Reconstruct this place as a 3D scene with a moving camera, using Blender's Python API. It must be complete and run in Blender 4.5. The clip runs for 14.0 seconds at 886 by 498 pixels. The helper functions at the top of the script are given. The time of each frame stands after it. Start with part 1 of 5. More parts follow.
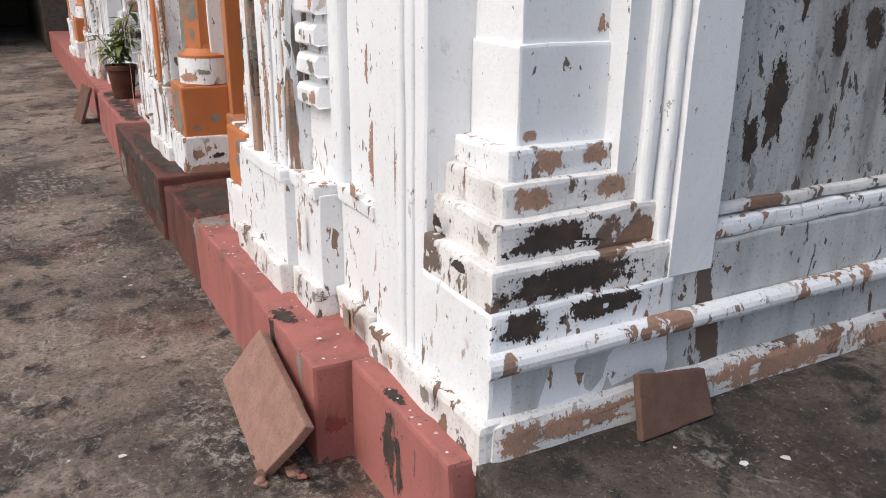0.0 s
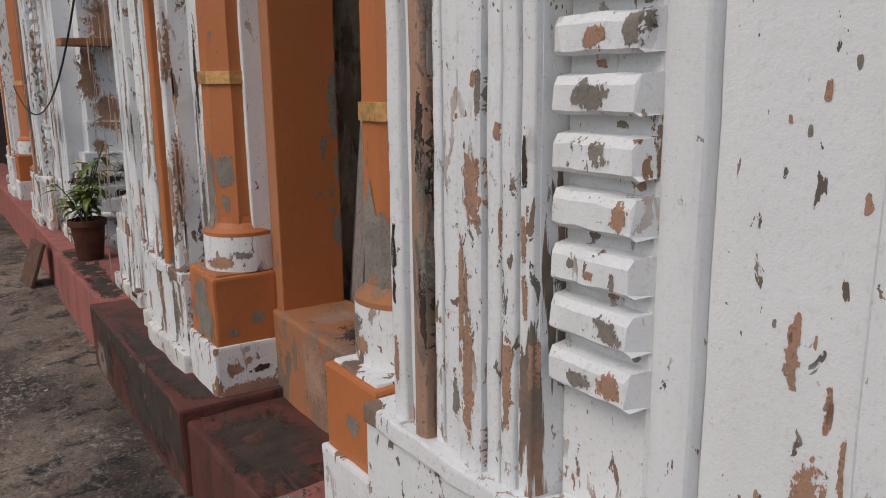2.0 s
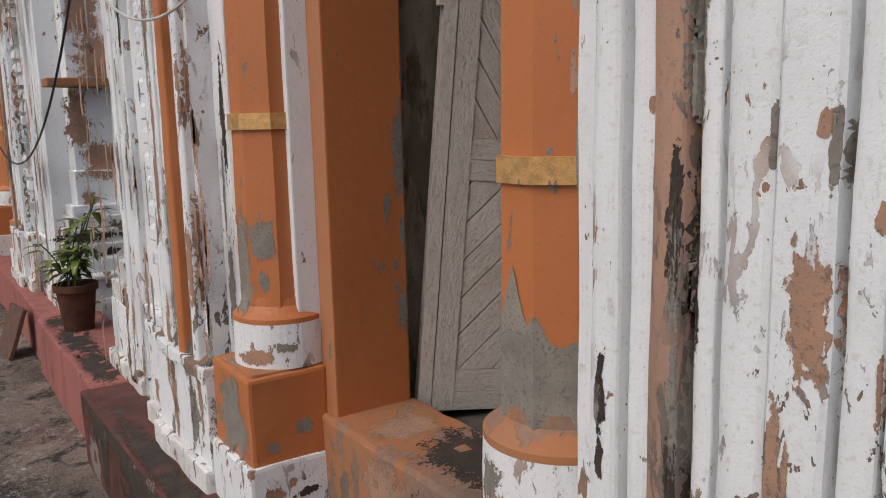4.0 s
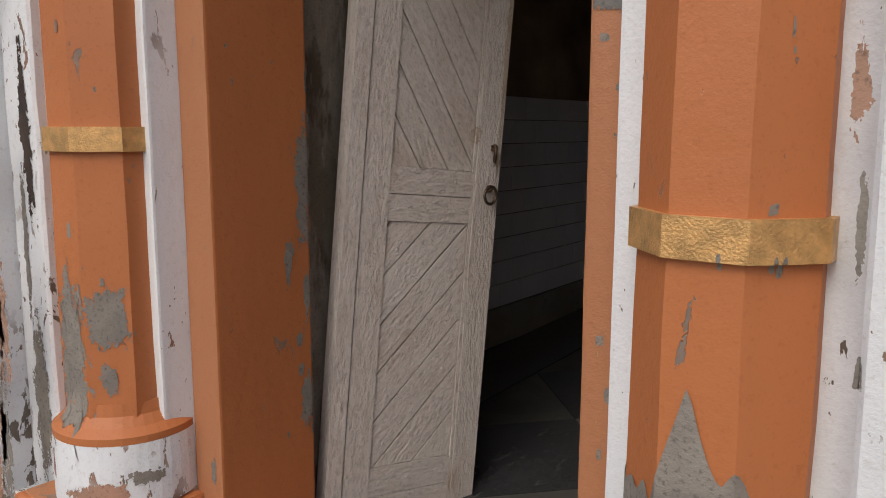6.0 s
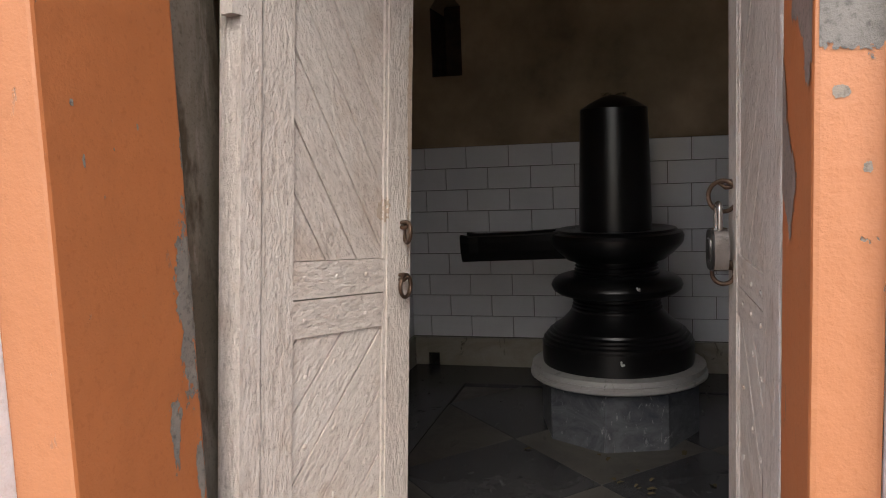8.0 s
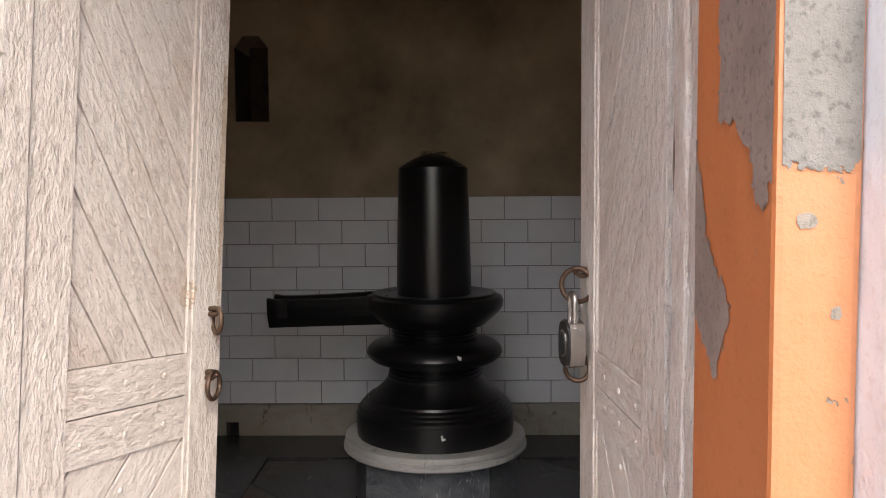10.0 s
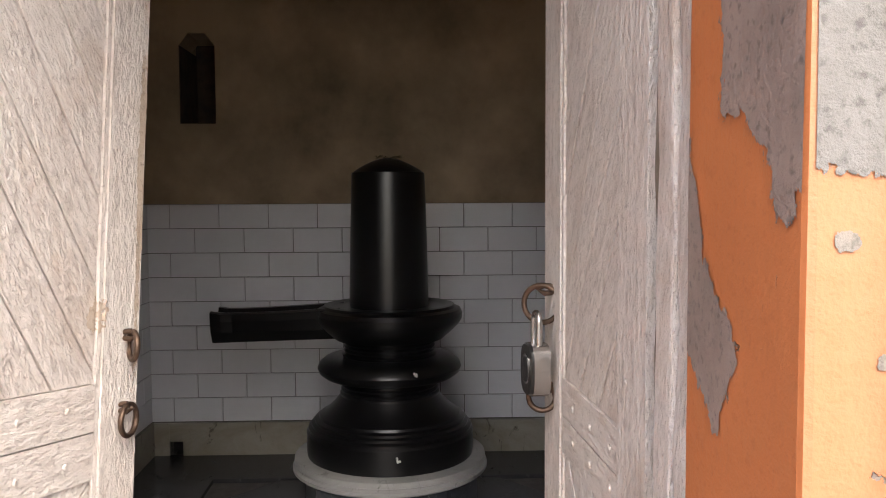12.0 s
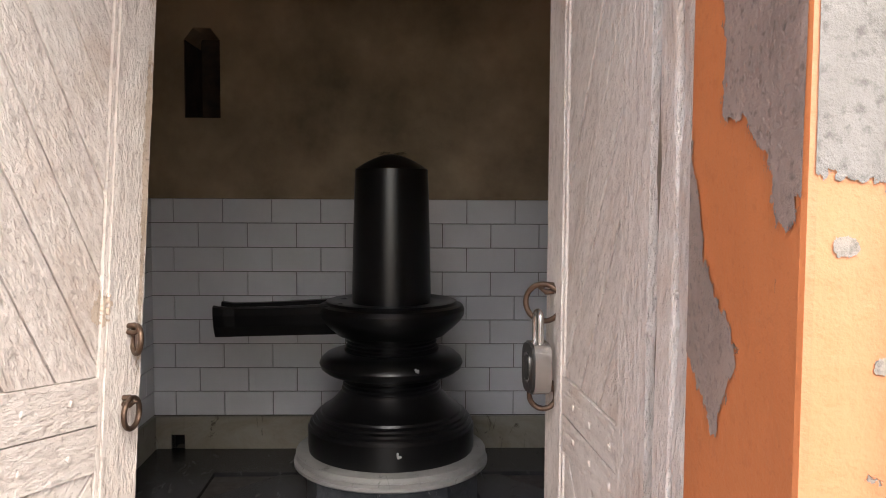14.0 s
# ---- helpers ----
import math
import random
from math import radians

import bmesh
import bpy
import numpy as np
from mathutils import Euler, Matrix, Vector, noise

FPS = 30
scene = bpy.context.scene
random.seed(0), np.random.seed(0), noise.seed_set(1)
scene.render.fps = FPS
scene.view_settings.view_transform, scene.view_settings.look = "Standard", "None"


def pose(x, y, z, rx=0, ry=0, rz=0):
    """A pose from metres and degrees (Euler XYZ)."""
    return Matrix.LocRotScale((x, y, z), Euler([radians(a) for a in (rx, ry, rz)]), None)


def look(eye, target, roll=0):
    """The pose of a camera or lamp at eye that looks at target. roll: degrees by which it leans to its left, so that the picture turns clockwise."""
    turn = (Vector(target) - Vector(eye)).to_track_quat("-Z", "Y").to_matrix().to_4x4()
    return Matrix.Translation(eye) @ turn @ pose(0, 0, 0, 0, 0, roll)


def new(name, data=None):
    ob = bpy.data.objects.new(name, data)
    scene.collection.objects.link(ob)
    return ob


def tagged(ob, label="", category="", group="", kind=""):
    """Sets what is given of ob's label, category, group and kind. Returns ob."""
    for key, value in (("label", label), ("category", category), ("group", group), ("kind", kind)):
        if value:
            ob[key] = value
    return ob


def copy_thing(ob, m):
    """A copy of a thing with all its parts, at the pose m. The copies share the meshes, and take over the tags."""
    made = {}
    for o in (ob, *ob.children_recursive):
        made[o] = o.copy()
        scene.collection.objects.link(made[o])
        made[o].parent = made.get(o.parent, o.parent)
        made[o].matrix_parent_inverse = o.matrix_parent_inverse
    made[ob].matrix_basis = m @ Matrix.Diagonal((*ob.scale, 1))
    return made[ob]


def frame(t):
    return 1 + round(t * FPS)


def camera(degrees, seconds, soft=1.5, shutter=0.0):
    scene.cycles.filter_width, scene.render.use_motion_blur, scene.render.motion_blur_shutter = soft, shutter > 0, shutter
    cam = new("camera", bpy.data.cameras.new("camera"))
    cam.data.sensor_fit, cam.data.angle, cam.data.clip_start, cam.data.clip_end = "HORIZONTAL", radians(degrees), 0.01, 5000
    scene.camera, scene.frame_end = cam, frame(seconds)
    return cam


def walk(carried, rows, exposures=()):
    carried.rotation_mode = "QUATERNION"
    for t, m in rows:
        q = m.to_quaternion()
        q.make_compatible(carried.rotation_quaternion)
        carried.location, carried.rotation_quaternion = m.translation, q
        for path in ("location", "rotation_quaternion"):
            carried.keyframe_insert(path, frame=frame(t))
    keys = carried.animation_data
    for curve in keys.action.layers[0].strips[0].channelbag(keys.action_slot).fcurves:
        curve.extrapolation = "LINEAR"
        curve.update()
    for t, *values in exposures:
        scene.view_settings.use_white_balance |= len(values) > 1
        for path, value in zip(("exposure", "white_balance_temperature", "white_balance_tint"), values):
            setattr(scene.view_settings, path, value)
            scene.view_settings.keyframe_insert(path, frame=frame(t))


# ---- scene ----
from mathutils.bvhtree import BVHTree

cam = camera(58.5, 14.0, soft=1.0)
PATH = [
    (0, (0.059, 0.068, 1.441), (0.957, 1.726, 0.775), 0.6),
    (0.5, (0.085, 0.568, 1.447), (1.042, 2.2, 0.798), -0.1),
    (1, (0.067, 1.007, 1.525), (1.04, 2.679, 1.018), 0.9),
    (1.5, (-0.031, 1.354, 1.55), (1.02, 2.997, 1.108), -0.5),
    (2, (-0.014, 1.625, 1.56), (1.063, 3.258, 1.141), -0.7),
    (2.5, (0.059, 1.86, 1.578), (1.14, 3.5, 1.198), -0.9),
    (3, (0.047, 2.007, 1.571), (1.138, 3.649, 1.236), -0.5),
    (3.2, (0.033, 2.078, 1.575), (1.127, 3.719, 1.245), -0.7),
    (5.3, (0.15, 2.904, 1.569), (1.459, 4.387, 1.272), -1.2),
    (5.5, (0.15, 2.983, 1.583), (1.522, 4.407, 1.288), -0.9),
    (6, (0.122, 3.184, 1.598), (1.715, 4.355, 1.299), 0.1),
    (6.5, (0.159, 3.365, 1.597), (1.825, 4.43, 1.296), -0.4),
    (7, (0.265, 3.526, 1.633), (1.972, 4.526, 1.344), -4.0),
    (7.5, (0.333, 3.646, 1.637), (2.111, 4.523, 1.376), -3.7),
    (8, (0.367, 3.81, 1.674), (2.278, 4.355, 1.456), -2.3),
    (8.5, (0.421, 3.906, 1.688), (2.399, 4.126, 1.483), -1.7),
    (9, (0.471, 3.928, 1.728), (2.461, 4.043, 1.555), -1.3),
    (9.2, (0.485, 3.926, 1.739), (2.476, 4.027, 1.575), -1.0),
    (11.3, (0.703, 3.896, 1.742), (2.699, 3.85, 1.632), -0.7),
    (11.5, (0.709, 3.897, 1.744), (2.705, 3.846, 1.629), -0.7),
    (12, (0.718, 3.895, 1.744), (2.713, 3.834, 1.628), -0.3),
    (12.5, (0.714, 3.895, 1.745), (2.709, 3.827, 1.625), -0.2),
    (13, (0.705, 3.886, 1.752), (2.7, 3.821, 1.627), -0.2),
    (13.5, (0.714, 3.881, 1.753), (2.71, 3.82, 1.627), -0.1),
    (14, (0.713, 3.895, 1.747), (2.708, 3.841, 1.621), 0.3),
]
EXPOSURES = [(0.0, 0.3), (0.5, 0.15), (1.0, -0.1), (1.5, -0.35), (2.0, -0.55), (2.5, -0.5), (3.0, -0.36), (5.5, -0.22), (6.0, -0.1), (6.5, 0.1), (7.0, 0.44), (7.5, 0.74), (8.0, 1.1), (8.5, 1.4), (9.2, 1.66), (11.3, 2.0), (14.0, 2.08)]
walk(cam, [(t, look(eye, target, roll)) for t, eye, target, roll in PATH], EXPOSURES)

# ---- world and light ----
world = bpy.data.worlds.new("world")
scene.world = world
world.use_nodes = True
wn = world.node_tree.nodes
sky = wn.new("ShaderNodeTexSky")
sky.sky_type, sky.sun_disc = "NISHITA", False
sky.sun_elevation, sky.sun_rotation = radians(50), radians(261)
sky.dust_density, sky.air_density = 4.0, 1.0
world.node_tree.links.new(sky.outputs[0], wn["Background"].inputs[0])
wn["Background"].inputs[1].default_value = 0.155
sun = new("sun", bpy.data.lights.new("sun", "SUN"))
sun.data.energy, sun.data.angle, sun.data.color = 0.85, radians(35), (1.0, 0.98, 0.95)
sun.matrix_world = look((-6.4, -1.0, 7.8), (0, 0, 0))

# ---- materials ----


class Mat:
    """A small builder of node materials in world coordinates."""

    def __init__(self, name, rough=0.8, metal=0.0):
        self.m = bpy.data.materials.new(name)
        self.m.use_nodes = True
        self.t = self.m.node_tree
        self.b = self.t.nodes["Principled BSDF"]
        self.b.inputs["Roughness"].default_value = rough
        self.b.inputs["Metallic"].default_value = metal
        self.b.inputs["Specular IOR Level"].default_value = 0.2 if rough >= 0.7 else 0.5
        self.pos = self.t.nodes.new("ShaderNodeNewGeometry").outputs["Position"]

    def link(self, a, b):
        self.t.links.new(a, b)

    def vec(self, scale, turn=(0, 0, 0), src=None):
        n = self.t.nodes.new("ShaderNodeMapping")
        n.inputs["Scale"].default_value = scale
        n.inputs["Rotation"].default_value = [radians(a) for a in turn]
        self.link(src or self.pos, n.inputs["Vector"])
        return n.outputs[0]

    def local(self):
        return self.t.nodes.new("ShaderNodeTexCoord").outputs["Object"]

    def noise(self, vec, scale, detail=4.0, rough=0.55, warp=0.0):
        n = self.t.nodes.new("ShaderNodeTexNoise")
        n.inputs["Scale"].default_value, n.inputs["Detail"].default_value = scale, detail
        n.inputs["Roughness"].default_value, n.inputs["Distortion"].default_value = rough, warp
        self.link(vec, n.inputs["Vector"])
        return n.outputs["Fac"]

    def ramp(self, fac, lo, hi, a=(0, 0, 0, 1), b=(1, 1, 1, 1)):
        n = self.t.nodes.new("ShaderNodeValToRGB")
        e = n.color_ramp.elements
        e[0].position, e[1].position, e[0].color, e[1].color = lo, hi, a, b
        self.link(fac, n.inputs[0])
        return n.outputs[0]

    def mix(self, fac, a, b, kind="MIX"):
        n = self.t.nodes.new("ShaderNodeMix")
        n.data_type, n.blend_type = "RGBA", kind
        for value, slot in ((fac, 0), (a, 6), (b, 7)):
            if isinstance(value, (int, float)):
                n.inputs[slot].default_value = value
            elif isinstance(value, tuple):
                n.inputs[slot].default_value = (*value[:3], 1)
            else:
                self.link(value, n.inputs[slot])
        return n.outputs[2]

    def calc(self, kind, a, b):
        n = self.t.nodes.new("ShaderNodeMath")
        n.operation = kind
        for value, slot in ((a, 0), (b, 1)):
            if isinstance(value, (int, float)):
                n.inputs[slot].default_value = value
            else:
                self.link(value, n.inputs[slot])
        return n.outputs[0]

    def bump(self, height, dist, strength=1.0, then=None):
        n = self.t.nodes.new("ShaderNodeBump")
        n.inputs["Distance"].default_value, n.inputs["Strength"].default_value = dist, strength
        self.link(height, n.inputs["Height"])
        if then:
            self.link(then, n.inputs["Normal"])
        return n.outputs[0]

    def done(self, colour, normal=None, rough=None):
        if isinstance(colour, tuple):
            self.b.inputs["Base Color"].default_value = (*colour, 1)
        else:
            self.link(colour, self.b.inputs["Base Color"])
        if normal:
            self.link(normal, self.b.inputs["Normal"])
        if rough:
            self.link(rough, self.b.inputs["Roughness"])
        return self.m


def plaster_tone(k, warm=0.5, depth=1.0):
    """Old lime plaster under the paint: brown-pink to grey, sandy."""
    big = k.ramp(k.noise(k.vec((1, 1, 1)), 2.3, 3), 0.4 - 0.2 * (warm - 0.5), 0.6 - 0.2 * (warm - 0.5))
    tone = k.mix(big, tuple(depth * v for v in (0.22, 0.19, 0.16)), tuple(depth * v for v in (0.44, 0.255, 0.17)))
    return k.mix(k.ramp(k.noise(k.vec((1, 1, 1)), 60, 4), 0.3, 0.75), k.mix(0.5, tone, (0.12, 0.10, 0.085)), tone)


def painted(name, paint, dirt, big, small, stretch=0.4, warm=0.5, rough=0.75, seed=0.0, relief=0.0015, streak=0.25, depth=1.0, grit=1.0):
    """A coat of paint that has flaked off old plaster. big, small: how much is gone in sheets and in flakes."""
    k = Mat(name, rough)
    at = k.vec((1, 1, 1))
    off = k.t.nodes.new("ShaderNodeVectorMath")
    off.operation = "ADD"
    off.inputs[1].default_value = (seed, seed * 1.7, seed * 0.6)
    k.link(at, off.inputs[0])
    at = off.outputs[0]
    tall = k.vec((1, 1, stretch), src=at)
    sheet = k.ramp(k.noise(tall, 4.6, 7, 0.62, 0.3), 0.70 - big, 0.708 - big)
    flake = k.ramp(k.noise(k.vec((1, 1, 0.45), src=at), 24, 5, 0.62, 0.5), 0.715 - small, 0.722 - small)
    where = k.ramp(k.noise(at, 2.6, 3), 0.42, 0.54)
    speck = k.ramp(k.noise(k.vec((1, 1, 0.6), src=at), 70, 3, 0.6, 0.3), 0.745 - small * 0.6, 0.755 - small * 0.6)
    flake = k.calc("MAXIMUM", k.calc("MULTIPLY", flake, where), k.calc("MULTIPLY", speck, k.ramp(k.noise(at, 5.5, 2), 0.45, 0.55)))
    gone = k.calc("MAXIMUM", sheet, flake)
    wash = k.mix(k.ramp(k.noise(k.vec((1, 1, 0.16), src=at), 7, 5, 0.6), 0.45, 0.8), paint, dirt)
    wash = k.mix(streak, paint, wash)
    wash = k.mix(k.ramp(k.noise(at, 90, 3), 0.58, 0.70), wash, k.mix(0.45, wash, dirt))
    wash = k.mix(k.ramp(k.noise(at, 190, 3, 0.7), 0.60, 0.68), wash, k.mix(0.5, wash, dirt))
    rim = k.mix(gone, wash, plaster_tone(k, warm, depth))
    coat = k.calc("SUBTRACT", 1.0, gone)
    grain = k.calc("ADD", k.noise(at, 38, 5, 0.6), k.calc("MULTIPLY", k.noise(at, 240, 3), 0.35))
    n = k.bump(coat, relief, 1.0)
    n = k.bump(grain, 0.003 * grit, 0.8, n)
    n = k.bump(k.noise(at, 6, 3), 0.012, 0.5, n)
    return k.done(rim, n)


WHITE = (0.775, 0.795, 0.81)
m_white = painted("limewash", WHITE, (0.58, 0.555, 0.52), 0.035, 0.115, depth=0.85)
m_clean = painted("limewash_sound", WHITE, (0.66, 0.65, 0.63), -0.03, 0.07, seed=3.1, depth=0.7)
m_worn = painted("limewash_worn", WHITE, (0.52, 0.47, 0.42), 0.11, 0.13, 0.5, 0.6, seed=7.3, relief=0.003, depth=0.85)
m_reed = painted("limewash_reeded", WHITE, (0.57, 0.54, 0.50), 0.09, 0.145, 0.15, 0.6, seed=1.9, relief=0.002, depth=0.9)
# the side wall's shade is mixed into this grey, along with its stains
m_side = painted("limewash_stained_shaded", (0.50, 0.51, 0.505), (0.20, 0.20, 0.19), 0.045, 0.10, 0.42, 0.2, seed=5.2, streak=0.8, depth=0.42)
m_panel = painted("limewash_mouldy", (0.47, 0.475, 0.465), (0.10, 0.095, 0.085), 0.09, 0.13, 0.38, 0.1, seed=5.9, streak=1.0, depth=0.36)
m_course = painted("limewash_rotten", (0.74, 0.73, 0.71), (0.3, 0.27, 0.24), 0.125, 0.12, 0.9, 0.5, seed=11.7, relief=0.004, streak=0.6, depth=0.62)
m_orange = painted("orange_paint", (0.50, 0.172, 0.058), (0.40, 0.125, 0.038), -0.02, 0.04, 0.6, 0.2, 0.55, seed=2.4, grit=0.5)
# lit copy of the orange: daylight on the jamb fronts put into the colour
m_orange_lit = painted("lit_orange_paint", (0.43, 0.185, 0.086), (0.39, 0.152, 0.062), -0.03, 0.045, 0.6, 0.2, 0.55, seed=4.4, streak=0.5, grit=0.8)
m_red = painted("red_oxide_paint", (0.37, 0.14, 0.12), (0.19, 0.085, 0.075), 0.03, 0.09, 0.5, 0.1, 0.75, seed=6.1, streak=0.9, depth=0.5)
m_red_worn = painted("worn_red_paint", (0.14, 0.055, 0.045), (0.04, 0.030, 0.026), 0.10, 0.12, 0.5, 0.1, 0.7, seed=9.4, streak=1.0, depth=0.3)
m_sill = painted("worn_orange_paint", (0.42, 0.18, 0.085), (0.31, 0.185, 0.115), 0.18, 0.10, 0.6, 0.8, 0.75, seed=13.2, streak=0.9, depth=0.85)
m_bare = painted("bare_plaster", (0.27, 0.235, 0.20), (0.14, 0.125, 0.10), 0.10, 0.05, 0.5, 0.5, 0.9, seed=8.8, streak=0.9)


def m_make_patch(name, a, b, sheet=False):
    k = Mat(name, 0.92)
    c = k.mix(k.ramp(k.noise(k.pos, 14, 5, 0.65), 0.35, 0.7), a, b)
    c = k.mix(k.ramp(k.noise(k.pos, 130, 3), 0.55, 0.7), c, k.mix(0.5, c, (0.06, 0.055, 0.05)))
    if sheet:
        # the sheet ends where its inwardness, roughened by noise, runs out
        edge = k.t.nodes.new("ShaderNodeAttribute")
        edge.attribute_name = "inward"
        rag = k.calc("SUBTRACT", k.noise(k.vec((1, 1, 0.55)), 34, 7, 0.66, 0.5), 0.5)
        tooth = k.calc("SUBTRACT", k.noise(k.vec((1, 1, 0.7)), 120, 4, 0.6, 0.4), 0.5)
        rag = k.calc("ADD", k.calc("MULTIPLY", rag, 1.25), k.calc("MULTIPLY", tooth, 1.0))
        keep = k.calc("ADD", edge.outputs["Fac"], rag)
        k.link(k.calc("GREATER_THAN", keep, 0.32), k.b.inputs["Alpha"])
    return k.done(c, k.bump(k.noise(k.pos, 110, 5, 0.7), 0.003, 0.8))


m_grey = m_make_patch("grey_cement", (0.30, 0.27, 0.23), (0.20, 0.18, 0.16))
m_brown = m_make_patch("brown_plaster", (0.45, 0.265, 0.185), (0.32, 0.215, 0.155))
# near-black coat of niche and passage; also the key of the mould sheet
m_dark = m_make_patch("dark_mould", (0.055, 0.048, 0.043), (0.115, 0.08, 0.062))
m_stone = m_make_patch("sandstone", (0.34, 0.20, 0.155), (0.24, 0.145, 0.11))
m_strip = painted("stripped_moulding", (0.46, 0.28, 0.20), (0.22, 0.165, 0.13), 0.15, 0.15, 0.25, 0.0, 0.9, seed=15.0, streak=0.9, depth=0.9)
m_shard = m_make_patch("brown_tile", (0.11, 0.065, 0.05), (0.17, 0.10, 0.075))


def m_ground_make(name="old_paving", soot=0.0):
    k = Mat(name, 0.9)
    a = k.noise(k.pos, 0.9, 6, 0.6, 0.4)
    b = k.noise(k.pos, 5.5, 6, 0.65, 0.5)
    c = k.mix(k.ramp(a, 0.40, 0.60), (0.075, 0.061, 0.052), (0.31, 0.25, 0.20))
    c = k.mix(k.ramp(k.noise(k.pos, 1.7, 3), 0.55, 0.70), c, (0.15, 0.085, 0.068))
    c = k.mix(k.ramp(b, 0.52, 0.62), c, (0.034, 0.031, 0.028))
    pale = k.calc("MULTIPLY", k.ramp(k.noise(k.vec((1, 0.7, 1)), 26, 9, 0.8, 0.5), 0.50, 0.59), k.ramp(k.noise(k.vec((1, 0.55, 1)), 2.4, 6, 0.65, 0.8), 0.42, 0.58))
    c = k.mix(pale, c, (0.40, 0.355, 0.305))
    c = k.mix(k.ramp(k.noise(k.pos, 75, 4, 0.7), 0.50, 0.66), c, k.mix(0.65, c, (0.02, 0.018, 0.016)))
    c = k.mix(k.ramp(k.noise(k.pos, 60, 6, 0.8, 0.4), 0.585, 0.63), c, (0.34, 0.30, 0.26))
    if soot:
        c = k.mix(k.ramp(k.noise(k.pos, 3.2, 5, 0.6), 0.35, 0.62), k.mix(soot, c, (0.03, 0.028, 0.026)), c)
    n = k.bump(k.noise(k.pos, 22, 8, 0.75), 0.02, 0.9)
    return k.done(c, k.bump(k.noise(k.pos, 130, 4, 0.7), 0.004, 0.7, n), k.ramp(b, 0.4, 0.7, (0.95, 0.95, 0.95, 1), (0.6, 0.6, 0.6, 1)))


m_ground = m_ground_make()
m_walk = m_ground_make("blackened_cement", 0.75)


def m_wood_make(name="weathered_wood", turn=0.0):
    """Weathered, thickly painted wood, pale pink-grey; grain along the object's own z, turned by some degrees."""
    k = Mat(name, 0.6)
    at = k.vec((1, 1, 1), (0, turn, 0), k.local())
    g = k.noise(k.vec((1, 1, 0.09), src=at), 75, 6, 0.65, 0.15)
    w = k.noise(k.vec((1, 1, 0.45), src=at), 100, 5, 0.7, 0.2)
    c = k.mix(k.ramp(g, 0.30, 0.62), (0.56, 0.495, 0.445), (0.66, 0.60, 0.548))
    c = k.mix(k.ramp(w, 0.36, 0.5), k.mix(0.42, c, (0.28, 0.235, 0.20)), c)
    c = k.mix(k.ramp(k.noise(at, 2.6, 4), 0.5, 0.8), c, (0.67, 0.63, 0.58))
    c = k.mix(k.ramp(k.noise(at, 4.2, 5, 0.65), 0.55, 0.76), c, k.mix(0.6, c, (0.36, 0.23, 0.14)))
    c = k.mix(k.ramp(k.noise(at, 150, 3, 0.7), 0.60, 0.68), c, k.mix(0.45, c, (0.20, 0.15, 0.12)))
    crack = k.noise(k.vec((1, 1, 0.035), src=at), 46, 4, 0.6, 0.4)
    line = k.ramp(crack, 0.285, 0.30)
    c = k.mix(line, (0.14, 0.11, 0.09), c)
    n = k.bump(g, 0.002, 0.5)
    n = k.bump(w, 0.008, 1.0, n)
    n = k.bump(k.noise(k.vec((1, 1, 0.7), src=at), 34, 5, 0.65, 0.6), 0.004, 0.6, n)
    n = k.bump(k.noise(k.vec((1, 1, 0.4), src=at), 260, 3, 0.6), 0.0012, 0.6, n)
    n = k.bump(line, 0.002, 0.8, n)
    return k.done(c, n)


m_wood = m_wood_make()
m_wood_rising = m_wood_make("weathered_wood_rising", -43.6)
m_wood_falling = m_wood_make("weathered_wood_falling", 34.6)
m_wood_level = m_wood_make("weathered_wood_level", -90.0)


def m_mottled_make():
    """Stained cement render: olive grey, damp browns and pale runs, all lowered to hold the doorway's shadow."""
    k = Mat("stained_shaded_render", 0.9)
    at = k.vec((1, 1, 0.45))
    c = k.mix(k.ramp(k.noise(at, 6, 5, 0.6, 0.4), 0.40, 0.60), (0.15, 0.124, 0.09), (0.28, 0.245, 0.20))
    c = k.mix(k.ramp(k.noise(at, 11, 4, 0.6), 0.54, 0.62), c, (0.095, 0.075, 0.05))
    c = k.mix(k.ramp(k.noise(k.vec((1, 1, 0.2)), 24, 5, 0.65), 0.55, 0.7), c, (0.33, 0.27, 0.23))
    c = k.mix(k.ramp(k.noise(k.pos, 110, 4, 0.7), 0.52, 0.7), c, k.mix(0.5, c, (0.07, 0.06, 0.045)))
    n = k.bump(k.noise(k.pos, 45, 5, 0.65), 0.004, 0.7)
    return k.done(c, k.bump(k.noise(k.pos, 180, 4), 0.0015, 0.6, n))


m_mottled = m_mottled_make()


def m_plain(name, colour, rough, metal=0.0, var=0.35, scale=18.0, bump=0.001):
    k = Mat(name, rough, metal)
    c = k.mix(k.ramp(k.noise(k.pos, scale, 5, 0.6), 0.35, 0.7), colour, tuple(v * (1 - var) for v in colour))
    return k.done(c, k.bump(k.noise(k.pos, scale * 6, 4), bump, 0.6))


m_gold = m_plain("gold_paint", (0.80, 0.47, 0.18), 0.34, 0.4, 0.4, 45, 0.004)
m_stonebl = m_plain("black_stone", (0.006, 0.006, 0.0065), 0.30, 0.0, 0.3, 20, 0.0004)
m_iron = m_plain("rusty_iron", (0.13, 0.085, 0.06), 0.5, 0.8, 0.5, 60)
m_steel = m_plain("steel", (0.50, 0.48, 0.46), 0.27, 0.95, 0.2, 40, 0.0003)
m_black = m_plain("black_lacquer", (0.02, 0.019, 0.018), 0.35)
m_tile = m_plain("glazed_tile", (0.73, 0.73, 0.75), 0.12, 0.0, 0.12, 3, 0.0003)
